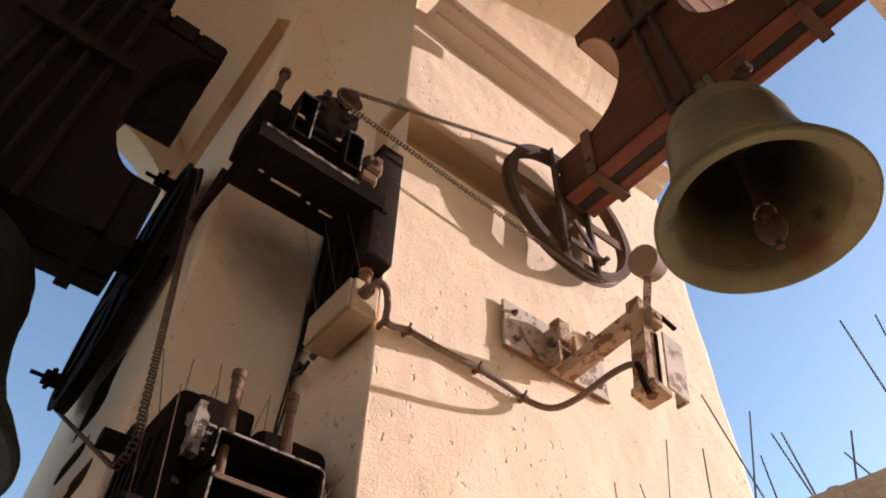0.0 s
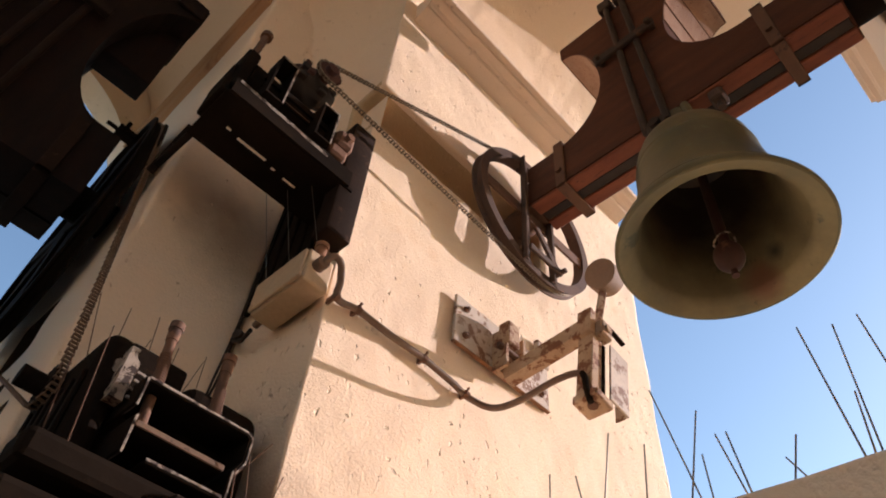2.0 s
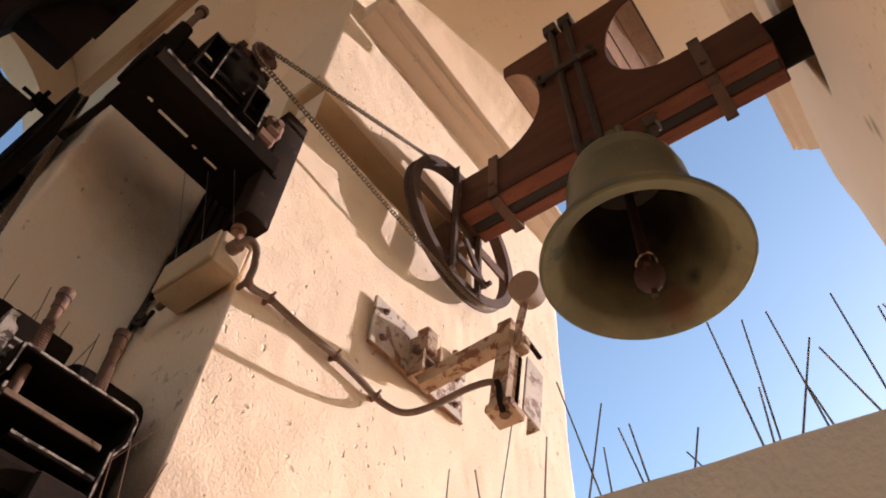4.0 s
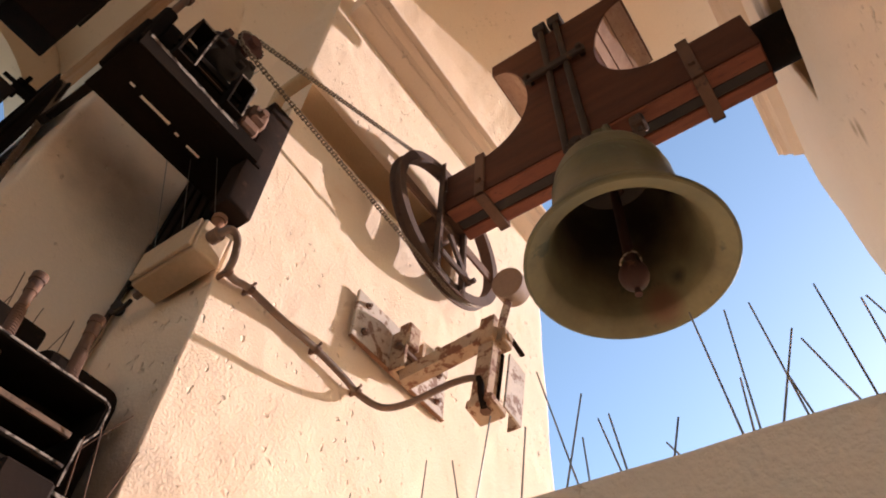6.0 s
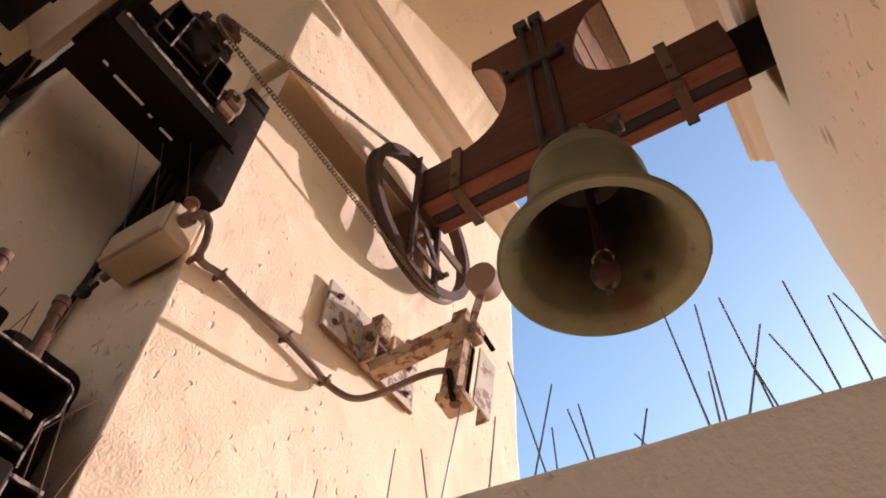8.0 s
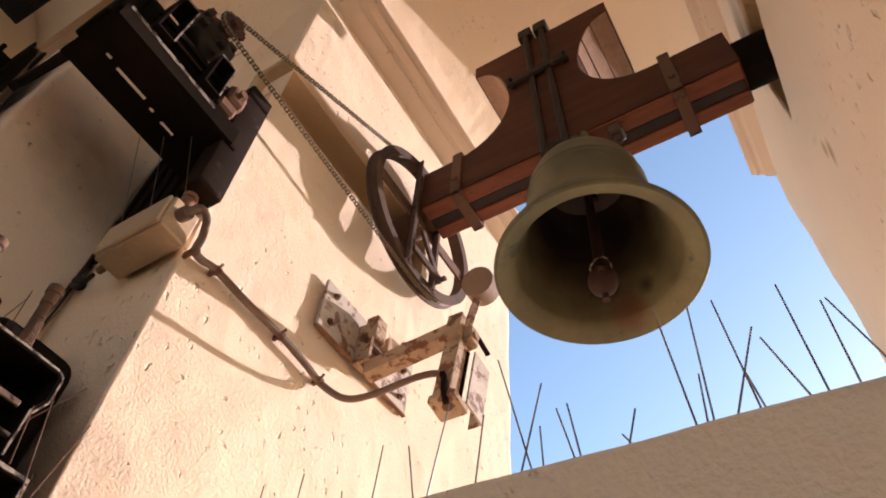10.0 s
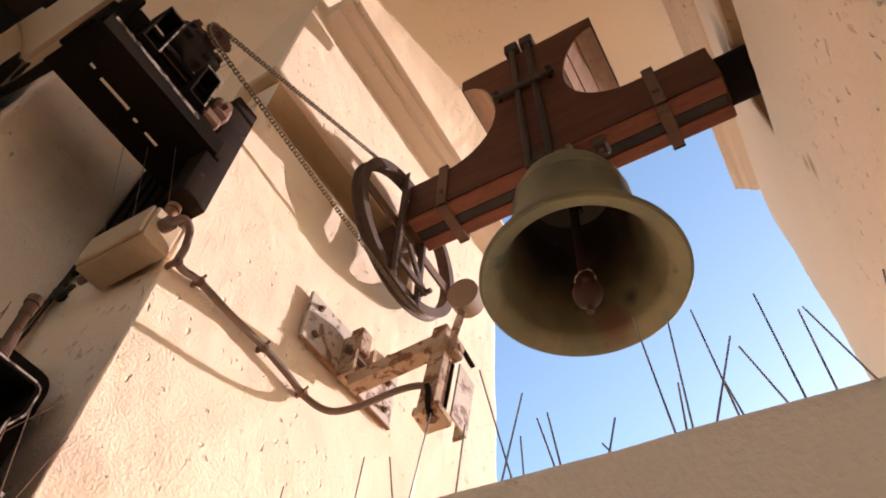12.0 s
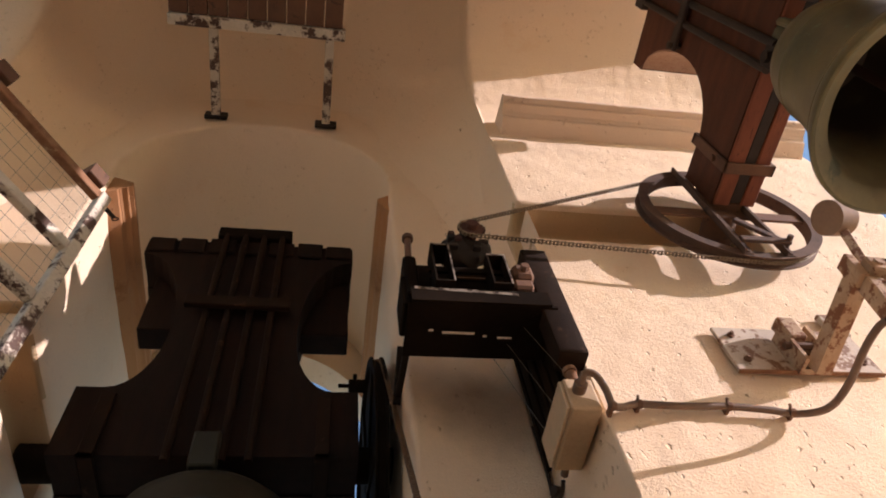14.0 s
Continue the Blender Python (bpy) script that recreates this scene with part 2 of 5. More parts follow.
# light thrown up by the sunlit sill is mixed into this wood's colour
BOUNCEWOOD = material("pink_brown_wood_with_bounce", ((0.42, 0.27, 0.19), (0.35, 0.21, 0.14)), 0.75, 0, 5.0, 70.0, 0.4, 0.003, (0.20, 0.10, 0.06), 18.0, 0.60, streak=(6, 6, 1), gloss=0.2)
PAINTRUST = material("pale_paint_breaking_into_rust", ((0.50, 0.36, 0.235), (0.41, 0.265, 0.16)), 0.85, 0.0, 14.0, 120.0, 0.6, 0.002, (0.19, 0.078, 0.036), 26.0, 0.505)
MORTAR = material("pale_mortar", ((0.74, 0.70, 0.62), (0.62, 0.56, 0.47)), 0.95, 0, 20.0, 90.0, 0.6, 0.004)


# ---- building helpers ----
def part(name, bm, mat, parent=None, label="", smooth=False):
    """Link a bmesh as one mesh object, under a thing or a part."""
    me = bpy.data.meshes.new(name)
    bmesh.ops.recalc_face_normals(bm, faces=bm.faces)
    bm.to_mesh(me)
    bm.free()
    me.materials.append(mat)
    if smooth:
        me.shade_smooth()
        me.set_sharp_from_angle(angle=radians(38))
    ob = new(name, me)
    if parent is not None:
        under(ob, parent)
    return tagged(ob, label) if label else ob


def under(ob, parent):
    ob.parent = parent
    ob.matrix_parent_inverse = chain_matrix(parent).inverted()


def chain_matrix(ob):
    m = ob.matrix_basis.copy()
    while ob.parent:
        m = ob.parent.matrix_basis @ ob.matrix_parent_inverse @ m
        ob = ob.parent
    return m


def thing(name, at, label, category, group="", kind=""):
    e = new(name)
    e.empty_display_size = 0.05
    e.location = at
    return tagged(e, label, category, group, kind)


def box(bm, lo, hi, bevel=0.003, m=None, seg=1):
    """An upright box between two corners, edges rounded, then moved by m."""
    c = [(a + b) / 2 for a, b in zip(lo, hi)]
    s = [abs(b - a) for a, b in zip(lo, hi)]
    made = bmesh.ops.create_cube(bm, size=1.0, matrix=Matrix.LocRotScale(c, None, s))
    vs = made["verts"]
    if bevel:
        es = list({e for v in vs for e in v.link_edges})
        r = bmesh.ops.bevel(bm, geom=es, offset=min(bevel, min(s) * 0.4), segments=seg, affect="EDGES", profile=0.5)
        vs = list({v for f in r["faces"] for v in f.verts} | {v for v in vs if v.is_valid})
    if m is not None:
        bmesh.ops.transform(bm, matrix=m, verts=vs)
    return vs


def rod(bm, p0, p1, r, seg=12, r2=None):
    p0, p1 = Vector(p0), Vector(p1)
    d = p1 - p0
    m = Matrix.Translation((p0 + p1) / 2) @ d.to_track_quat("Z", "Y").to_matrix().to_4x4()
    bmesh.ops.create_cone(bm, cap_ends=True, cap_tris=False, segments=seg, radius1=r, radius2=r if r2 is None else r2, depth=d.length, matrix=m)


def bar(bm, p0, p1, w, h, up=(0, 0, 1), bevel=0.002):
    """A square bar from p0 to p1, w wide and h high."""
    p0, p1 = Vector(p0), Vector(p1)
    d = (p1 - p0).normalized()
    side = d.cross(Vector(up)).normalized()
    top = side.cross(d)
    m = Matrix((side, d, top)).transposed().to_4x4()
    m.translation = (p0 + p1) / 2
    box(bm, (-w / 2, -(p1 - p0).length / 2, -h / 2), (w / 2, (p1 - p0).length / 2, h / 2), bevel, m)


def lathe(bm, profile, m, seg=48):
    """Turn (radius, height) pairs round z; move by m."""
    rings = []
    for r, z in profile:
        if r < 1e-5:
            rings.append([bm.verts.new(m @ Vector((0, 0, z)))])
        else:
            rings.append([bm.verts.new(m @ Vector((r * math.cos(a), r * math.sin(a), z))) for a in (2 * math.pi * i / seg for i in range(seg))])
    for a, b in zip(rings, rings[1:]):
        for i in range(seg):
            j = (i + 1) % seg
            q = [a[i % len(a)], a[j % len(a)], b[j % len(b)], b[i % len(b)]]
            q = list(dict.fromkeys(q))
            if len(q) > 2:
                bm.faces.new(q)


def prism(bm, outline, put, d0, d1):
    """Extrude an outline of (u, v) from depth d0 to d1; put(u, v, d) gives the place."""
    a = [bm.verts.new(put(u, v, d0)) for u, v in outline]
    b = [bm.verts.new(put(u, v, d1)) for u, v in outline]
    n = len(a)
    for i in range(n):
        bm.faces.new((a[i], a[(i + 1) % n], b[(i + 1) % n], b[i]))
    for ring in (a[::-1], b):
        f = bm.faces.new(ring)
        f.normal_update()
        bmesh.ops.triangulate(bm, faces=[f], quad_method="BEAUTY", ngon_method="EAR_CLIP")


def smooth_path(points, steps=8):
    """Catmull-Rom through the points."""
    p = [Vector(q) for q in points]
    p = [2 * p[0] - p[1]] + p + [2 * p[-1] - p[-2]]
    out = []
    for i in range(1, len(p) - 2):
        for s in range(steps):
            t = s / steps
            out.append(0.5 * (2 * p[i] + (p[i + 1] - p[i - 1]) * t + (2 * p[i - 1] - 5 * p[i] + 4 * p[i + 1] - p[i + 2]) * t * t + (3 * p[i] - p[i - 1] - 3 * p[i + 1] + p[i + 2]) * t ** 3))
    return out + [p[-2]]


def tube(bm, path, r, seg=10):
    path = [Vector(q) for q in path]
    rings, side = [], None
    for i, q in enumerate(path):
        d = (path[min(i + 1, len(path) - 1)] - path[max(i - 1, 0)]).normalized()
        side = d.orthogonal().normalized() if side is None else (side - d * side.dot(d)).normalized()
        up = d.cross(side)
        rings.append([bm.verts.new(q + r * (math.cos(a) * side + math.sin(a) * up)) for a in (2 * math.pi * k / seg for k in range(seg))])
    for a, b in zip(rings, rings[1:]):
        for k in range(seg):
            bm.faces.new((a[k], a[(k + 1) % seg], b[(k + 1) % seg], b[k]))
    bm.faces.new(rings[0][::-1]), bm.faces.new(rings[-1])


def hexnut(bm, p0, p1, r):
    rod(bm, p0, p1, r, 6)


# ---- the belfry: a square room with an arch in each wall ----
XW, XE, YS, YN = -1.12, 0.60, -0.56, 1.22
CX, CY = (XW + XE) / 2, (YS + YN) / 2
OUT = 1.30
TOP = 5.75


def wall(name, u0, u1, a0, a1, sill, spring, rise, put, depth, slots, bare, label, cell):
    """A thick wall from u0 to u1 with an arched opening from a0 to a1; put(u, z, d) gives the place. Its edges are worn round and its face is uneven."""
    bm = bmesh.new()
    n = 28
    arch = [((a0 + a1) / 2 - (a1 - a0) / 2 * math.cos(math.pi * i / n), spring + rise * math.sin(math.pi * i / n)) for i in range(n + 1)]
    low, high = [(u0, -0.2), (u1, -0.2), (u1, TOP), (u0, TOP)], [(a0, sill)] + arch + [(a1, sill)]
    for d, flip in ((0.0, False), (depth, True)):
        faces = [[(u0, -0.2), (a0, -0.2), (a0, sill), (a0, spring), (a0, TOP), (u0, TOP)], [(a1, -0.2), (u1, -0.2), (u1, TOP), (a1, TOP), (a1, spring), (a1, sill)],
                 [(a0, -0.2), (a1, -0.2), (a1, sill), (a0, sill)]]
        for (p, q) in zip(arch, arch[1:]):
            faces.append([p, q, (q[0], TOP), (p[0], TOP)])
        for f in faces:
            vs = [bm.verts.new(put(u, z, d)) for u, z in f]
            bm.faces.new(vs[::-1] if flip else vs)
    edge = [(u0, -0.2), (a0, -0.2), (a1, -0.2), (u1, -0.2), (u1, TOP)] + [(q[0], TOP) for q in arch[::-1]] + [(u0, TOP), (u0, -0.2)]
    hole = [(a0, sill), (a0, spring)] + arch[1:-1] + [(a1, spring), (a1, sill), (a0, sill)]
    for ring in (edge, hole):
        for p, q in zip(ring, ring[1:]):
            bm.faces.new([bm.verts.new(put(*p, 0.0)), bm.verts.new(put(*q, 0.0)), bm.verts.new(put(*q, depth)), bm.verts.new(put(*p, depth))])
    bmesh.ops.remove_doubles(bm, verts=bm.verts, dist=1e-4)
    bmesh.ops.recalc_face_normals(bm, faces=bm.faces)
    ob = part(name, bm, PLASTER)
    cutters = []
    for lo, hi in slots:
        cb = bmesh.new()
        box(cb, lo, hi, 0)
        c = part("cutter", cb, PLASTER)
        cutters.append(c)
        mod = ob.modifiers.new("slot", "BOOLEAN")
        mod.operation, mod.object, mod.solver = "DIFFERENCE", c, "EXACT"
    mod = ob.modifiers.new("grain", "REMESH")
    mod.mode, mod.voxel_size = "VOXEL", cell
    mod = ob.modifiers.new("worn", "SMOOTH")
    mod.factor, mod.iterations = 0.5, 1
    bpy.context.view_layer.update()
    dg = bpy.context.evaluated_depsgraph_get()
    me = bpy.data.meshes.new_from_object(ob.evaluated_get(dg))
    ob.modifiers.clear()
    ob.data = me
    for c in cutters:
        bpy.data.objects.remove(c)
    co = np.empty(len(me.vertices) * 3, np.float32)
    no = np.empty(len(me.vertices) * 3, np.float32)
    me.vertices.foreach_get("co", co)
    me.vertex_normals.foreach_get("vector", no)
    co, no = co.reshape(-1, 3), no.reshape(-1, 3)
    h = np.zeros(len(co), np.float32)
    rng = np.random.default_rng(7)
    for size, amp in ((0.9, 0.0035), (0.35, 0.0013), (0.14, 0.0006), (0.06, 0.0003)):
        for _ in range(5):
            k = rng.normal(size=3)
            k *= 2 * math.pi / size / np.linalg.norm(k)
            h += amp * 0.6 * np.sin(co @ k + rng.uniform(0, 6.28)).astype(np.float32)
    co += no * h[:, None]
    me.vertices.foreach_set("co", co.ravel())
    me.update()
    me.materials.clear()
    me.materials.append(PLASTER)
    me.materials.append(BAREMORTAR)
    me.materials.append(DARKLINING)
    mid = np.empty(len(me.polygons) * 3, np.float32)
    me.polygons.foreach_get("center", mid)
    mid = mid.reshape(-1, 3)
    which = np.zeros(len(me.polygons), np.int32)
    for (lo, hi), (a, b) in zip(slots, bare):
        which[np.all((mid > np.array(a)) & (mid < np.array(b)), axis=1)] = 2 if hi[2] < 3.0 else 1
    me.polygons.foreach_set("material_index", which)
    me.shade_smooth()
    return tagged(ob, label, "wall", kind="structure")


wall("wall_east", YS - 0.02, YN + OUT, -0.21, 0.90, 1.875, 4.20, 0.64, lambda u, z, d: (XE + d * (1.155 if u < -0.2 else 1.0), u, z), 1.31,
     [((0.4, 0.80, 3.225), (1.32, 1.02, 3.415)), ((0.4, -0.32, 3.25), (1.34, -0.10, 3.46))],
     [((0.5, 0.912, 3.20), (1.34, 1.04, 3.44)), ((0.5, -0.34, 3.23), (1.36, -0.222, 3.48))],
     "thick cream limewashed belfry wall with an arched opening and an axle slot", 0.012)
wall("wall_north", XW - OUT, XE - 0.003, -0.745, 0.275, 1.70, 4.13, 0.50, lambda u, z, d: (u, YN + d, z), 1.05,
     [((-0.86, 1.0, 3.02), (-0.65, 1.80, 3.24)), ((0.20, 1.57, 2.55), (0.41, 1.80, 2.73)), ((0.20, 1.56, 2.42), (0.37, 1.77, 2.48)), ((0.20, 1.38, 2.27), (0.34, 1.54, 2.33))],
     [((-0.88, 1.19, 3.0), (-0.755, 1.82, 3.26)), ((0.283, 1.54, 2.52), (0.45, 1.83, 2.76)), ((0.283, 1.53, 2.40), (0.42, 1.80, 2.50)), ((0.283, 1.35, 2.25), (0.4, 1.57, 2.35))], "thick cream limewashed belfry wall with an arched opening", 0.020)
wall("wall_west", YS - OUT, YN - 0.003, -0.21, 0.90, 1.70, 4.24, 0.72, lambda u, z, d: (XW - d, u, z), 0.75, [], [], "cream limewashed belfry wall with an arched opening", 0.035)
wall("wall_south", XW - 0.01, XE + OUT, -0.745, 0.275, 1.70, 4.13, 0.50, lambda u, z, d: (u, YS - d, z), 1.05, [], [], "cream limewashed belfry wall with an arched opening", 0.035)



def outer_ring(name, centre, half, spring, rise, put, d0, d1):
    """The outer ring of an arch, set lower than the vault behind it."""
    bm = bmesh.new()
    ring = [(centre - half * math.cos(math.pi * i / 24), spring + rise * math.sin(math.pi * i / 24)) for i in range(25)]
    for (u, z), (w, q) in zip(ring, ring[1:]):
        prism(bm, [(u, z), (w, q), (w, 4.95), (u, 4.95)], put, d0, d1)
    bmesh.ops.remove_doubles(bm, verts=bm.verts, dist=1e-4)
    return tagged(part(name, bm, PLASTER), "cream rendered outer ring of the arch, lower than its vault", "arch", kind="structure")


outer_ring("trim_5", -0.235, 0.515, 3.84, 0.50, lambda a, b, d: (a, d, b), YN + 1.045, YN + 1.19)
bm = bmesh.new()
box(bm, (XW - 0.05, YS - 0.05, -0.15), (XE + 0.05, YN + 0.05, 0.0), 0)
part("floor", bm, STONE)
tagged(bpy.data.objects["floor"], "worn pale stone belfry floor", "floor", kind="structure")


def ceiling():
    """Pendentives that grow out of the room's corners and close in a shallow dome."""
    bm = bmesh.new()
    hx, hy, n = (XE - XW) / 2 + 0.032, (YN - YS) / 2 + 0.032, 560
    levels = [3.05 + 0.0175 * i for i in range(98)] + [4.75 + 0.78 * math.sin(math.pi / 2 * i / 20) for i in range(1, 21)]
    keys = [(3.0, 40.0), (3.4, 14.0), (3.8, 7.5), (4.2, 5.2), (4.7, 3.6), (5.1, 2.6), (5.6, 2.0)]

    def power(z):
        for (a, p), (b, q) in zip(keys, keys[1:]):
            if z <= b:
                k = (z - a) / (b - a)
                return math.exp(math.log(p) * (1 - k) + math.log(q) * k)
        return 2.0

    rings = []
    for z in levels:
        e = power(z)
        k = 1.0 if z <= 4.75 else math.sqrt(max(1 - ((z - 4.75) / 0.78) ** 2, 0.0))
        ring = []
        for i in range(n):
            a = 2 * math.pi * (i + 0.5) / n
            c, q = math.cos(a), math.sin(a)
            r = k * (abs(c / hx) ** e + abs(q / hy) ** e) ** (-1.0 / e)
            ring.append((CX + r * c, CY + r * q, z))
        rings.append(ring)

    def open_at(p):
        x, y, z = p
        for near, u, c, w, spring, rise in ((abs(x - XE) < 0.12, y, 0.345, 0.562, 4.20, 0.65), (abs(x - XW) < 0.12, y, 0.345, 0.562, 4.24, 0.73), (abs(y - YN) < 0.12, x, -0.235, 0.517, 4.13, 0.51), (abs(y - YS) < 0.12, x, -0.235, 0.517, 4.13, 0.51)):
            if near and abs(u - c) < w and z < spring + rise * math.sqrt(1 - ((u - c) / w) ** 2):
                return True
        return False

    made = [[bm.verts.new(p) for p in ring] for ring in rings[:-1]]
    for r, (a, b) in enumerate(zip(made, made[1:])):
        for i in range(n):
            j = (i + 1) % n
            if not any(open_at(q) for q in (rings[r][i], rings[r][j], rings[r + 1][i], rings[r + 1][j])):
                bm.faces.new((a[i], a[j], b[j], b[i]))
    bm.faces.new(made[-1])
    for v in [v for v in bm.verts if not v.link_faces]:
        bm.verts.remove(v)
    ob = part("ceiling", bm, PLASTER)
    ob.data.shade_smooth()
    return tagged(ob, "cream plastered pendentives and dome over the belfry", "ceiling", kind="structure")


ceiling()
bm = bmesh.new()
box(bm, (XW - OUT, YS - OUT, TOP), (XE + OUT, YN + OUT, TOP + 0.3), 0)
tagged(part("roof", bm, PLASTER), "cream rendered tower roof slab", "roof", kind="structure")
bm = bmesh.new()
bmesh.ops.create_grid(bm, x_segments=8, y_segments=8, size=3000.0, matrix=Matrix.Translation((0, 0, -16)))
tagged(part("ground", bm, EARTH), "dry earth far below the bell tower", "ground", kind="structure")
bm = bmesh.new()
box(bm, (XW - OUT, YS - OUT, -16), (XE + OUT, YN + OUT, -0.2), 0.02)
tagged(part("tower_base", bm, PLASTER), "cream rendered lower storeys of the bell tower", "tower", kind="structure")


def moulding(name, put, u0, u1, mat=TRIM):
    """An impost moulding: a stepped plaster profile run along a jamb."""
    prof = [(-0.02, 3.965), (0.0, 3.968), (0.054, 3.988), (0.058, 3.992), (0.058, 4.000), (0.064, 4.003), (0.072, 4.010), (0.084, 4.013), (0.098, 4.015), (0.102, 4.018), (0.102, 4.026), (0.120, 4.032), (0.123, 4.036), (0.123, 4.050), (0.116, 4.058), (-0.02, 4.10)]
    bm = bmesh.new()
    n = 40
    rows = []
    for i in range(n + 1):
        u = u0 + (u1 - u0) * i / n
        w = 0.0025 * noise.noise((u * 7, 3.1, 0)) + 0.0012 * noise.noise((u * 31, 1.1, 0))
        rows.append([bm.verts.new(put(u, p + w + 0.0015 * noise.noise((u * 25, z * 40, 2)), z + 0.5 * w)) for p, z in prof])
    for a, b in zip(rows, rows[1:]):
        for k in range(len(prof) - 1):
            bm.faces.new((a[k], a[k + 1], b[k + 1], b[k]))
    bm.faces.new(rows[0]), bm.faces.new(rows[-1][::-1])
    return tagged(part(name, bm, mat), "stepped cream plaster impost moulding along the arch jamb", "moulding", kind="structure")


moulding("trim_1", lambda u, p, z: (u, 0.90 - p, z), 0.655, 1.88)
moulding("trim_2", lambda u, p, z: (u, -0.21 + p * 0.66, z), 0.648, 2.05)
moulding("trim_3", lambda u, p, z: (0.275 - p * 0.36, u, z - 0.02), 1.24, 2.24, OCHRE)
moulding("trim_4", lambda u, p, z: (-0.745 + p * 0.65, u, z - 0.02), 1.24, 2.24, OCHRE)


# ---- headstocks and bells ----
def headstock_outline(half, depth_end, h_neck, w_neck, h_lip, w_head, h_top):
    """Half-open outline of a headstock seen from the front: beam, concave shoulders, neck, flared head."""
    pts = [(half, 0.0), (half, depth_end)]
    right = []
    s = w_neck + 0.62 * (half - w_neck)
    for i in range(9):
        a = math.pi / 2 * i / 8
        right.append((s - (s - w_neck) * math.sin(a), h_neck - (h_neck - depth_end) * math.cos(a)))
    for i in range(1, 9):
        a = math.pi / 2 * i / 8
        right.append((w_neck + (w_head - w_neck) * (1 - math.cos(a)), h_neck + (h_lip - h_neck) * math.sin(a)))
    pts += right + [(w_head, h_top)]
    return pts + [(-u, v) for u, v in pts[::-1]]


def bell_shell(bm, radius, height, m, inside=False):
    outer = [(1.0, 0.0), (0.997, 0.025), (0.945, 0.085), (0.905, 0.118), (0.908, 0.126), (0.895, 0.134), (0.878, 0.142), (0.88, 0.15), (0.866, 0.158), (0.825, 0.20), (0.735, 0.34), (0.675, 0.50), (0.645, 0.64), (0.650, 0.655), (0.643, 0.668), (0.640, 0.69), (0.646, 0.70), (0.635, 0.715), (0.615, 0.80), (0.565, 0.88), (0.48, 0.945), (0.35, 0.985), (0.2, 1.0), (0.0, 1.0)]
    inner = [(0.985, -0.006), (0.968, -0.006), (0.86, 0.030), (0.80, 0.055), (0.785, 0.075), (0.715, 0.18), (0.65, 0.34), (0.60, 0.50), (0.575, 0.64), (0.54, 0.78), (0.45, 0.87), (0.2, 0.92), (0.0, 0.92)]
    lathe(bm, [(r * radius, h * height) for r, h in (inner[1:] if inside else outer[::-1] + inner[:2])], m, 72)


def wheel_parts(parent, centre, radius, axis, mats, name="wheel"):
    """A grooved rope wheel of bent channel, with flat spokes to the hub."""
    m = Matrix.Translation(centre) @ (Matrix.Rotation(math.pi / 2, 4, "X") if axis == "y" else Matrix.Rotation(math.pi / 2, 4, "Y"))
    bm = bmesh.new()
    prof = [(radius - 0.030, -0.019), (radius, -0.019), (radius, -0.014), (radius - 0.012, -0.008), (radius - 0.012, 0.008), (radius, 0.014), (radius, 0.019), (radius - 0.030, 0.019), (radius - 0.030, -0.019)]
    lathe(bm, prof, m, 72)
    rim = part(name, bm, mats, parent, "brown rusty grooved rim of the bell wheel", smooth=True)
    return rim, m


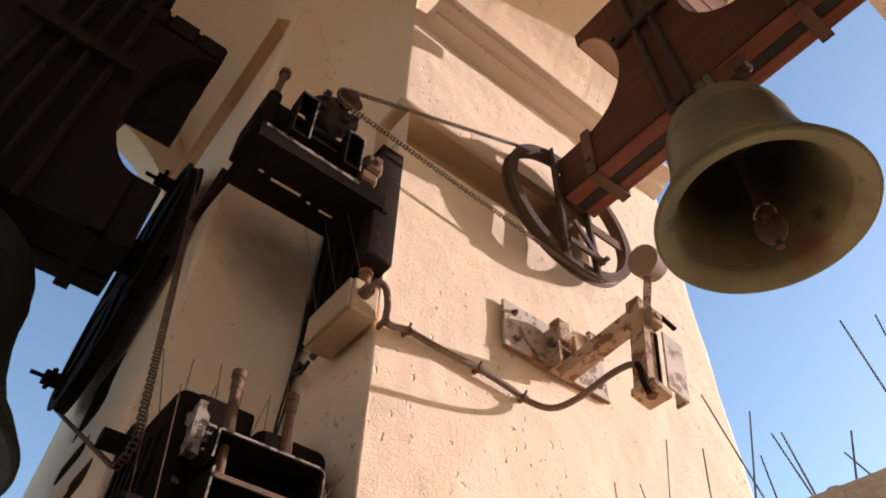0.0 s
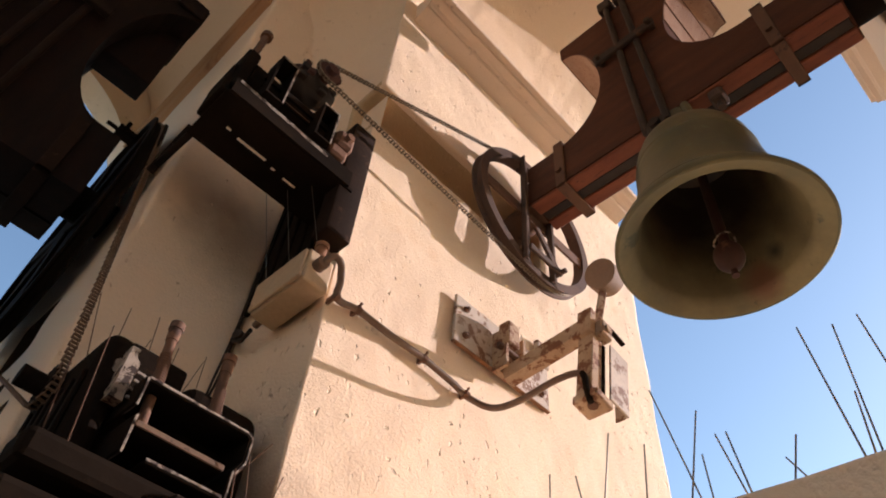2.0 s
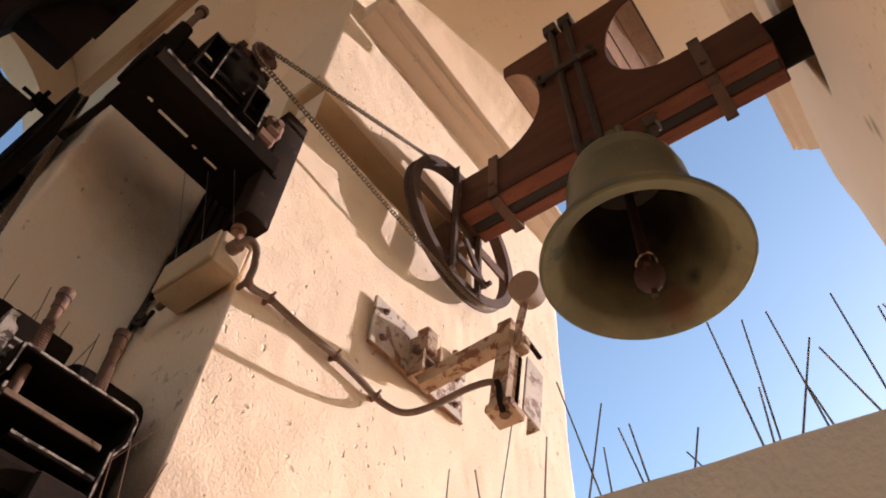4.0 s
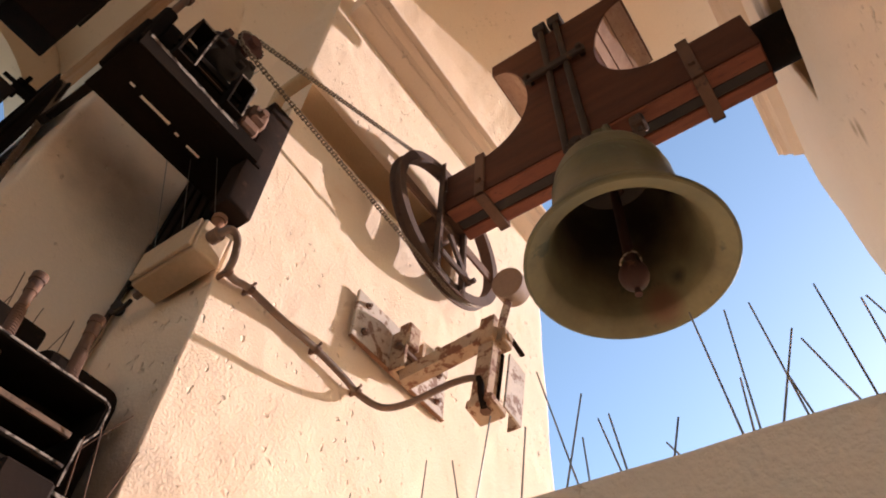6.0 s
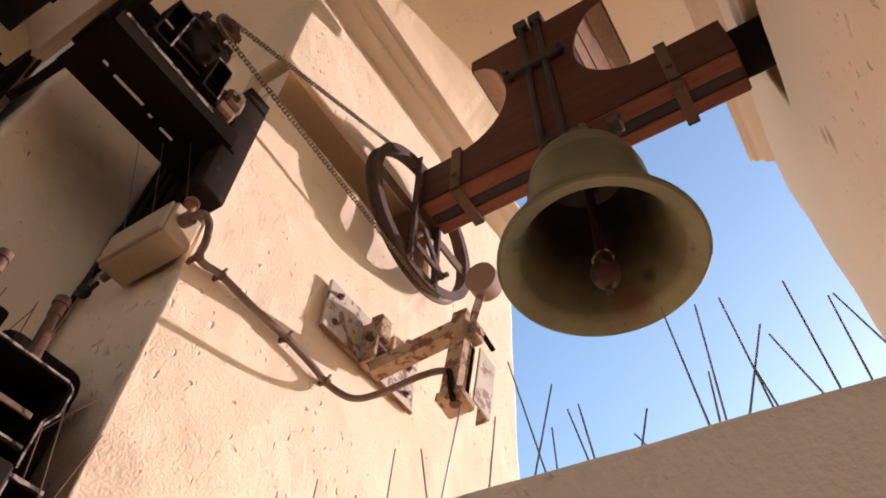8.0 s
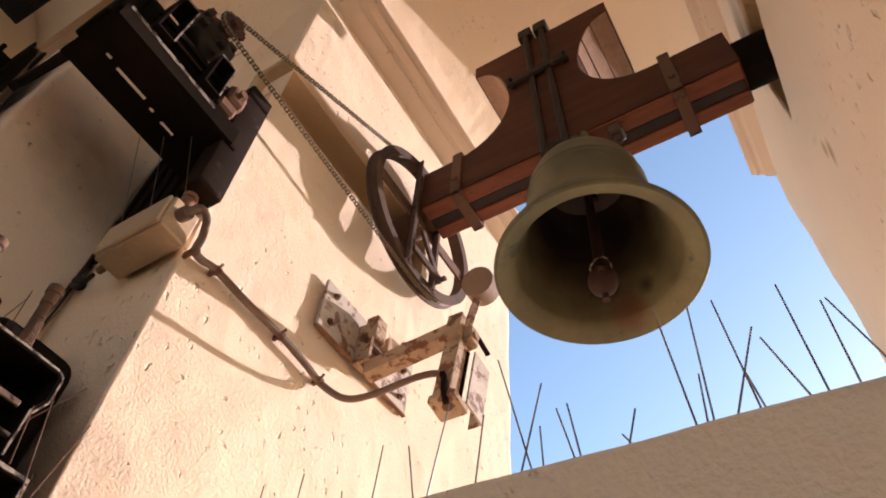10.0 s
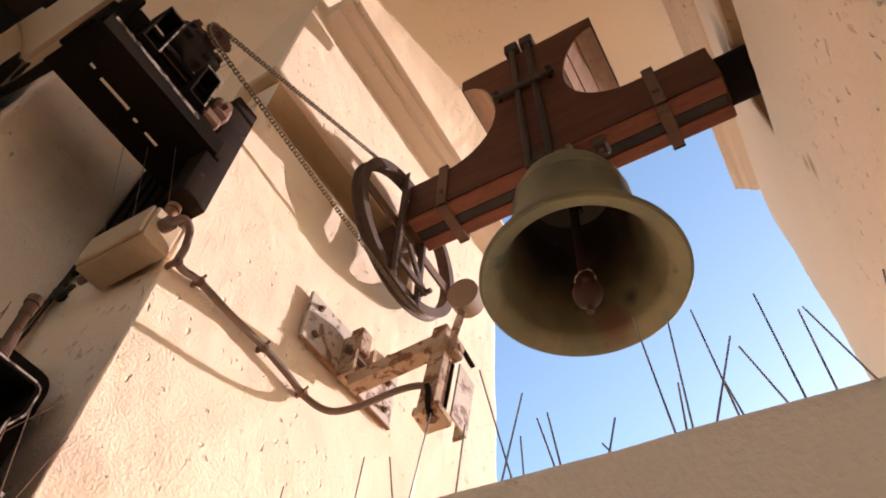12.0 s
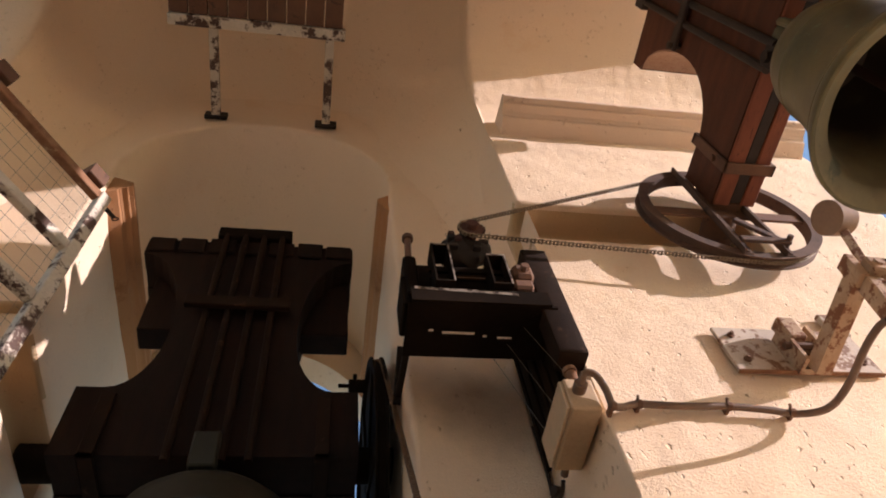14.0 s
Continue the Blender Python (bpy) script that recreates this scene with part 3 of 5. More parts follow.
def swinging_bell_east():
    """The small bell with its headstock, straps, wheel and axle, spanning the east arch."""
    X0, X1, YC, ZB = 1.155, 1.288, 0.375, 3.318
    HB = 1.425
    root = thing("swinging_bell", (1.23, YC, 3.35), "green-bronze church bell on a red-brown wooden headstock with an iron wheel", "bell")
    put = lambda u, v, d: (d, YC + u, ZB + v)
    bm = bmesh.new()
    outline = headstock_outline(0.435, 0.185, 0.43, 0.125, 0.735, 0.262, 0.815)
    outline[-2:] = [(-0.53, 0.185), (-0.53, 0.0)]
    prism(bm, outline, put, X0, X1)
    hs = part("headstock", bm, WOOD, root, "dark red-brown painted wooden headstock")
    # the head runs on behind the beam; bounce-lightened boards line its hollow flanks
    bm = bmesh.new()
    prism(bm, [(0.125, 0.43)] + [q for q in outline[:19] if q[0] > 0 and q[1] > 0.431] + [q for q in outline[19:] if q[1] > 0.431] + [(-0.125, 0.43)], put, X1 + 0.001, HB)
    part("head_block", bm, WOOD, hs)
    for q in (-1, 1):
        for a0, a1, lift in ((14, 34, 0.003), (36, 58, 0.005), (60, 88, 0.002)):
            ring = []
            for k, off in [(k, 0.0005) for k in range(5)] + [(k, lift + 0.001) for k in range(4, -1, -1)]:
                a = radians(a0 + (a1 - a0) * k / 4)
                ring.append((q * (0.125 + 0.137 * (1 - math.cos(a)) + off * math.cos(a)), 0.43 + 0.305 * math.sin(a) - off * math.sin(a)))
            bm = bmesh.new()
            prism(bm, ring, put, X0 + 0.004, HB - 0.004)
            part("flank_board", bm, BOUNCEWOOD, hs, "pink-brown flank board, bounced light mixed into its colour")
    for a, b, mt in ((1.157, 1.206, WOODLIGHT), (1.243, 1.286, WOODLIGHT)):
        bm = bmesh.new()
        box(bm, (a, YC - 0.527, ZB - 0.012), (b, YC + 0.432, ZB - 0.0015), 0.003)
        part("bottom_plank", bm, mt, hs, "worn orange-red plank")
    bm = bmesh.new()
    box(bm, (1.208, YC - 0.522, ZB - 0.008), (1.241, YC + 0.425, ZB - 0.001), 0.002)
    part("iron_strip", bm, IRON, hs, "dark pitted iron strip")
    # straps round the beam
    for y in (0.685, 0.010):
        bm = bmesh.new()
        box(bm, (X0 - 0.010, y - 0.017, ZB - 0.022), (X0 - 0.001, y + 0.017, ZB + 0.205), 0.002)
        box(bm, (X0 - 0.010, y - 0.017, ZB - 0.022), (X1 + 0.012, y + 0.017, ZB - 0.0125), 0.002)
        box(bm, (X1 + 0.002, y - 0.017, ZB - 0.022), (X1 + 0.012, y + 0.017, ZB + 0.20), 0.002)
        box(bm, (X0 - 0.010, y - 0.017, ZB + 0.19), (X1 + 0.012, y + 0.017, ZB + 0.205), 0.002)
        rod(bm, (X0 - 0.02, y, ZB + 0.05), (X0, y, ZB + 0.05), 0.010, 6)
        part("strap", bm, RUSTDARK, root, "brown flat iron strap")
    # suspension rods, cross clamp, top clips
    for ya, yb in ((0.418, 0.392), (0.356, 0.326)):
        bm = bmesh.new()
        rod(bm, (X0 - 0.012, yb, ZB - 0.05), (X0 - 0.012, ya, ZB + 0.85), 0.0115, 10)
        part("suspension_rod", bm, IRON, root, "dark iron suspension rod", smooth=True)
        bm = bmesh.new()
        box(bm, (X0 - 0.026, ya - 0.026, ZB + 0.818), (X1 + 0.03, ya + 0.026, ZB + 0.885), 0.004)
        part("top_clip", bm, IRON, root)
    bm = bmesh.new()
    box(bm, (X0 - 0.030, 0.270, ZB + 0.465), (X0 - 0.016, 0.495, ZB + 0.505), 0.003)
    rod(bm, (X0 - 0.044, 0.285, ZB + 0.485), (X0, 0.285, ZB + 0.485), 0.011, 6)
    rod(bm, (X0 - 0.044, 0.480, ZB + 0.485), (X0, 0.480, ZB + 0.485), 0.011, 6)
    part("cross_clamp", bm, IRON, root)
    bm = bmesh.new()
    box(bm, (X0 - 0.022, 0.328, ZB - 0.085), (X0 + 0.02, 0.388, ZB - 0.02), 0.004)
    hexnut(bm, (X0 - 0.035, 0.358, ZB - 0.05), (X0 - 0.02, 0.358, ZB - 0.05), 0.017)
    part("lug", bm, IRON, root)
    bm = bmesh.new()
    box(bm, (X0 + 0.005, 0.175, ZB - 0.055), (X0 + 0.05, 0.215, ZB - 0.012), 0.006)
    rod(bm, (X0 + 0.03, 0.195, ZB - 0.08), (X0 + 0.03, 0.195, ZB - 0.05), 0.012, 6)
    part("lug", bm, WHEELRUST, root)
    # axle with bearing collars
    bm = bmesh.new()
    rod(bm, (1.23, YC + 0.43, 3.375), (1.23, 0.965, 3.375 - 0.03), 0.050, 24)
    rod(bm, (1.23, YC + 0.43, 3.375), (1.23, YC + 0.47, 3.375), 0.066, 24)
    part("axle", bm, RUSTDARK, root, "rusty brown axle end", smooth=True)
    bm = bmesh.new()
    rod(bm, (1.222, YC - 0.531, 3.395), (1.222, -0.27, 3.395), 0.070, 32)
    part("axle", bm, BLACK, root, "dark greased axle end", smooth=True)
    # bell
    bc, bz = (1.192, 0.309), 2.778
    bm = bmesh.new()
    bell_shell(bm, 0.236, 0.412, Matrix.Translation((*bc, bz)))
    bell = part("bell", bm, BRONZE, root, "bronze bell with green-brown patina", smooth=True)
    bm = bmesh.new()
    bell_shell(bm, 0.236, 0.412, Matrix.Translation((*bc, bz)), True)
    part("bell_inside", bm, BRONZE_IN, bell, "inside of the bell, its throat darkened by painted shade", smooth=True)
    bm = bmesh.new()
    rod(bm, (*bc, bz + 0.405), (*bc, ZB - 0.01), 0.036, 24, 0.045)
    for a in range(4):
        c, q = math.cos(a * math.pi / 2 + 0.78), math.sin(a * math.pi / 2 + 0.78)
        tube(bm, smooth_path([(bc[0] + 0.03 * c, bc[1] + 0.03 * q, bz + 0.405), (bc[0] + 0.056 * c, bc[1] + 0.056 * q, bz + 0.455), (bc[0] + 0.045 * c, bc[1] + 0.045 * q, ZB - 0.005)], 5), 0.012, 8)
    part("crown", bm, BRONZE, bell, smooth=True)
    # clapper
    bm = bmesh.new()
    tip = Vector((1.231, 0.318, 2.728))
    ball = Vector((1.226, 0.317, 2.778))
    top = Vector((1.197, 0.307, bz + 0.385))
    rod(bm, top, ball, 0.010, 12, 0.014)
    bmesh.ops.create_uvsphere(bm, u_segments=20, v_segments=14, radius=0.034, matrix=Matrix.Translation(ball) @ Matrix.Diagonal((1, 1, 1.2, 1)))
    rod(bm, ball, tip, 0.012, 10, 0.007)
    rod(bm, tip, tip - Vector((0, 0, 0.007)), 0.009, 8)
    cl = part("clapper", bm, CLAPPERRUST, root, "dark red rusty iron clapper with a rounded ball", smooth=True)
    bm = bmesh.new()
    r0 = ball + Vector((0, 0, 0.052))
    tube(bm, [r0 + Vector((0.024 * math.cos(a), 0.024 * math.sin(a), 0.006 * math.sin(2 * a))) for a in (2 * math.pi * i / 20 for i in range(21))], 0.0024, 6)
    part("wire_ring", bm, WORN, cl, "pale wire ring")
    bm = bmesh.new()
    box(bm, (top.x - 0.03, top.y - 0.016, top.z - 0.075), (top.x - 0.018, top.y + 0.016, top.z + 0.02), 0.003)
    box(bm, (top.x + 0.018, top.y - 0.016, top.z - 0.075), (top.x + 0.03, top.y + 0.016, top.z + 0.02), 0.003)
    rod(bm, (top.x - 0.05, top.y, top.z - 0.04), (top.x + 0.05, top.y, top.z - 0.04), 0.012, 8)
    part("clapper_hanger", bm, CLAPPERRUST, cl)
    # wheel with angle-iron arms
    wc = Vector((1.205, 0.838, 3.300))
    rim, m = wheel_parts(root, wc, 0.264, "y", WHEELRUST)
    for dx in (-0.062, 0.062):
        bm = bmesh.new()
        box(bm, (wc.x + dx - 0.016, wc.y - 0.022, wc.z - 0.250), (wc.x + dx + 0.016, wc.y - 0.016, wc.z + 0.252), 0.001)
        box(bm, (wc.x + dx - 0.016, wc.y - 0.036, wc.z - 0.250), (wc.x + dx - 0.011, wc.y - 0.0165, wc.z + 0.252), 0.001)
        for k in range(9):
            z = wc.z - 0.24 + 0.06 * k
            rod(bm, (wc.x + dx + 0.004, wc.y - 0.0255, z), (wc.x + dx + 0.004, wc.y - 0.0215, z), 0.0055, 6)
        part("arm", bm, WHEELRUST, rim, "drilled angle-iron wheel arm")
    bm = bmesh.new()
    box(bm, (wc.x - 0.25, wc.y - 0.012, wc.z - 0.03), (wc.x + 0.25, wc.y - 0.004, wc.z + 0.012), 0.001)
    part("arm", bm, RUSTDARK, rim)
    bm = bmesh.new()
    bar(bm, (wc.x - 0.04, wc.y - 0.042, wc.z - 0.10), (wc.x + 0.05, wc.y - 0.040, wc.z - 0.205), 0.010, 0.024)
    bar(bm, (wc.x - 0.07, wc.y - 0.040, wc.z - 0.205), (wc.x + 0.075, wc.y - 0.040, wc.z - 0.205), 0.010, 0.024)
    rod(bm, (wc.x + 0.07, wc.y - 0.06, wc.z - 0.205), (wc.x + 0.07, wc.y - 0.02, wc.z - 0.205), 0.008, 6)
    part("brace", bm, WHEELRUST, rim)
    bm = bmesh.new()
    box(bm, (X0 + 0.01, YC + 0.436, ZB + 0.01), (X1 - 0.01, wc.y - 0.013, ZB + 0.13), 0.004)
    part("hub_block", bm, WHEELRUST, rim)
    return wc


def swinging_bell_north():
    """The large dark bell in the north arch."""
    XC, Y0, Y1, ZB = -0.235, 1.46, 1.70, 2.93
    root = thing("swinging_bell", (XC, 1.72, 3.05), "large dark church bell on a heavy weathered wooden headstock", "bell")
    put = lambda u, v, d: (XC + u, d, ZB + v)
    n = 3
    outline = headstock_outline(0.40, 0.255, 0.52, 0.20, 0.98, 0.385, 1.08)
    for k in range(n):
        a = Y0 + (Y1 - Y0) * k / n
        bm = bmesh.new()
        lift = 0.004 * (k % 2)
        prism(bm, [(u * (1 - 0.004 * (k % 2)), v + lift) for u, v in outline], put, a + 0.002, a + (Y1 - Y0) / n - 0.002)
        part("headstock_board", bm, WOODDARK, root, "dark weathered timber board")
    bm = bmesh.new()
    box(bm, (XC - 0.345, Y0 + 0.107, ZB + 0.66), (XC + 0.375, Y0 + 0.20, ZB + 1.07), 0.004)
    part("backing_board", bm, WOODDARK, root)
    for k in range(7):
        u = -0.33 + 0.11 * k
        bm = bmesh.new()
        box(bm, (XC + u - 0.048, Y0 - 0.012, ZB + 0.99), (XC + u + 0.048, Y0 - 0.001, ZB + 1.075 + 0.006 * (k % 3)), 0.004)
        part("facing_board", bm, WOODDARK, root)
    bm = bmesh.new()
    box(bm, (XC - 0.135, Y0 - 0.03, ZB + 1.085), (XC + 0.145, Y0 + 0.2, ZB + 1.15), 0.005)
    for k in range(4):
        x = XC - 0.10 + 0.07 * k
        rod(bm, (x, Y0 + 0.02, ZB + 1.15), (x, Y0 + 0.02, ZB + 1.175), 0.014, 6)
    part("cap_plate", bm, BLACK, root, "dark steel cap plate with bolts")
    for k in range(4):
        x = XC - 0.10 + 0.07 * k
        bm = bmesh.new()
        rod(bm, (x, Y0 - 0.02, ZB - 0.04), (x, Y0 - 0.02, ZB + 1.10), 0.012, 10)
        part("suspension_rod", bm, BROWNBLACK, root)
    bm = bmesh.new()
    box(bm, (XC - 0.17, Y0 - 0.055, ZB + 0.60), (XC + 0.17, Y0 - 0.033, ZB + 0.65), 0.003)
    part("cross_clamp", bm, BROWNBLACK, root)
    for s in (-1, 1):
        bm = bmesh.new()
        box(bm, (XC + s * 0.30 - 0.02, Y0 - 0.012, ZB - 0.014), (XC + s * 0.30 + 0.02, Y1 + 0.012, ZB - 0.001), 0.002)
        box(bm, (XC + s * 0.30 - 0.02, Y0 - 0.012, ZB - 0.014), (XC + s * 0.30 + 0.02, Y0 - 0.001, ZB + 0.22), 0.002)
        part("strap", bm, BROWNBLACK, root)
        bm = bmesh.new()
        rod(bm, (XC + s * 0.39, 1.64, 3.06), (XC + s * 0.535, 1.64, 3.06), 0.055, 20)
        part("axle", bm, BLACK, root, smooth=True)
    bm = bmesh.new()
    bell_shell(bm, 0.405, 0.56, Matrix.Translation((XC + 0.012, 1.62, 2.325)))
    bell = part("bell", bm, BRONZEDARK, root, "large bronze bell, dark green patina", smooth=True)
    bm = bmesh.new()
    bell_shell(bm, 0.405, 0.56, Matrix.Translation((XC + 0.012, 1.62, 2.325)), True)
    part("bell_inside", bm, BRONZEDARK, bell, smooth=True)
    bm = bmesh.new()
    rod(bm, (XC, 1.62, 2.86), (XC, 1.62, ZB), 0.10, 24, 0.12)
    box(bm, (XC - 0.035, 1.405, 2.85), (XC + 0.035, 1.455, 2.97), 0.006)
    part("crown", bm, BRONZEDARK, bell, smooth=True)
    bm = bmesh.new()
    rod(bm, (XC, 1.60, 2.83), (XC + 0.02, 1.60, 2.35), 0.022, 12, 0.03)
    bmesh.ops.create_uvsphere(bm, u_segments=18, v_segments=12, radius=0.075, matrix=Matrix.Translation((XC + 0.02, 1.60, 2.34)))
    part("clapper", bm, RUSTDARK, root, smooth=True)
    wc = Vector((0.222, 1.75, 3.06))
    rim, m = wheel_parts(root, wc, 0.41, "x", BLACK)
    bm = bmesh.new()
    rod(bm, wc + Vector((-0.006, 0, 0)), wc + Vector((0.004, 0, 0)), 0.382, 48)
    part("web", bm, BLACK, rim, "dark sheet web of the wheel")
    for a in (20, 80, 140):
        d = Vector((0, math.cos(radians(a)), math.sin(radians(a))))
        bm = bmesh.new()
        bar(bm, wc - d * 0.385 - Vector((0.012, 0, 0)), wc + d * 0.385 - Vector((0.012, 0, 0)), 0.05, 0.008, (1, 0, 0))
        part("arm", bm, BLACK, rim)
    for d in (Vector((0, -0.10, 0.36)), Vector((0, 0.14, -0.30))):
        q = wc + d
        bm = bmesh.new()
        box(bm, (q.x - 0.075, q.y - 0.02, q.z - 0.015), (q.x - 0.014, q.y + 0.02, q.z + 0.015), 0.003)
        rod(bm, (q.x - 0.055, q.y - 0.05, q.z), (q.x - 0.055, q.y + 0.05, q.z), 0.008, 6)
        rod(bm, (q.x - 0.11, q.y, q.z), (q.x - 0.07, q.y, q.z), 0.007, 6)
        part("clamp", bm, BLACK, rim)
    return wc


WHEEL_E = swinging_bell_east()
WHEEL_N = swinging_bell_north()


# ---- roller chains: a closed loop round sprocket and wheel ----
def tangent_loop(c0, r0, c1, r1):
    """Points of the belt line round two circles in a plane, from the small circle's upper tangent and back."""
    c0, c1 = Vector(c0), Vector(c1)
    d = c1 - c0
    base = math.atan2(d.y, d.x)
    k = math.acos((r0 - r1) / d.length)
    at = lambda c, r, a: Vector((c.x + r * math.cos(a), c.y + r * math.sin(a)))
    pts = [at(c0, r0, base + k), at(c1, r1, base + k)]
    span = 2 * k
    for i in range(1, 40):
        pts.append(at(c1, r1, base + k - span * i / 40))
    pts += [at(c1, r1, base - k), at(c0, r0, base - k)]
    for i in range(1, 12):
        pts.append(at(c0, r0, base - k - (2 * math.pi - span) * i / 12))
    return pts + [pts[0]]


def link_mesh(pitch, wide):
    bm = bmesh.new()
    for s in (-1, 1):
        box(bm, (-pitch * 0.62, s * wide - 0.0011, -pitch * 0.27), (pitch * 0.62, s * wide + 0.0011, pitch * 0.27), 0.0012)
    rod(bm, (-pitch * 0.5, -wide - 0.002, 0), (-pitch * 0.5, wide + 0.002, 0), pitch * 0.27, 6)
    rod(bm, (pitch * 0.5, -wide, 0), (pitch * 0.5, wide, 0), pitch * 0.27, 6)
    me = bpy.data.meshes.new("link")
    bm.to_mesh(me)
    bm.free()
    me.materials.append(CHAINSTEEL)
    return me


def drive_chain(points, side, pitch, wide, label, steel):
    """Lay links end to end along a closed line; side is the axle's direction."""
    root = thing("drive_chain", points[0], label, "chain", "drive chains")
    me = link_mesh(pitch, wide)
    me.materials[0] = steel
    lens = [0.0]
    for a, b in zip(points, points[1:]):
        lens.append(lens[-1] + (b - a).length)
    n = round(lens[-1] / (2 * pitch)) * 2
    seg = 0
    for i in range(n):
        s = lens[-1] * (i + 0.5) / n
        while lens[seg + 1] < s:
            seg += 1
        a, b = points[seg], points[seg + 1]
        p = a.lerp(b, (s - lens[seg]) / (lens[seg + 1] - lens[seg]))
        d = (b - a).normalized()
        up = d.cross(side).normalized()
        m = Matrix((d, side * (1.0 if i % 2 else 0.72), up)).transposed().to_4x4()
        m.translation = p
        ob = new("link", me)
        ob.parent = root
        ob.matrix_parent_inverse = root.matrix_basis.inverted()
        ob.matrix_basis = m
    return root


SPROCKET_E = Vector((0.411, 0.838, 3.130))
loop = tangent_loop((SPROCKET_E.x, SPROCKET_E.z), 0.034, (WHEEL_E.x, WHEEL_E.z), 0.256)
drive_chain([Vector((u, 0.838, v)) for u, v in loop], Vector((0, 1, 0)), 0.0100, 0.0046, "oily steel roller chain from motor sprocket to bell wheel", CHAINSTEEL)
SPROCKET_N = Vector((0.268, 1.085, 2.205))
loop = tangent_loop((SPROCKET_N.y, SPROCKET_N.z), 0.036, (WHEEL_N.y, WHEEL_N.z), 0.400)
drive_chain([Vector((max(0.222, 0.268 - 0.11 * (u - 1.085)), u, v)) for u, v in loop], Vector((1, 0, 0)), 0.0100, 0.0062, "dark roller chain rising to the large bell's wheel", CHAINRUST)


def slotted_plate(bm, xs, ys, z0, z1, holes):
    """A plate with rectangular slots through it."""
    xc = sorted({*xs, *[h[0] for h in holes], *[h[1] for h in holes]})
    yc = sorted({*ys, *[h[2] for h in holes], *[h[3] for h in holes]})
    solid = {(i, j) for i in range(len(xc) - 1) for j in range(len(yc) - 1) if not any(h[0] <= xc[i] < h[1] and h[2] <= yc[j] < h[3] for h in holes)}
    vert = lambda x, y, z: bm.verts.new((x, y, z))
    for i, j in solid:
        a, b, c, d = xc[i], xc[i + 1], yc[j], yc[j + 1]
        for z in (z0, z1):
            bm.faces.new([vert(a, c, z), vert(b, c, z), vert(b, d, z), vert(a, d, z)])
        for (p, q), nb in ((((a, c), (b, c)), (i, j - 1)), (((a, d), (b, d)), (i, j + 1)), (((a, c), (a, d)), (i - 1, j)), (((b, c), (b, d)), (i + 1, j))):
            if nb not in solid:
                bm.faces.new([vert(*p, z0), vert(*q, z0), vert(*q, z1), vert(*p, z1)])
    bmesh.ops.remove_doubles(bm, verts=bm.verts, dist=1e-5)


def spike(bm, p0, p1, r=0.0011):
    rod(bm, p0, p1, r, 6, r * 0.8)


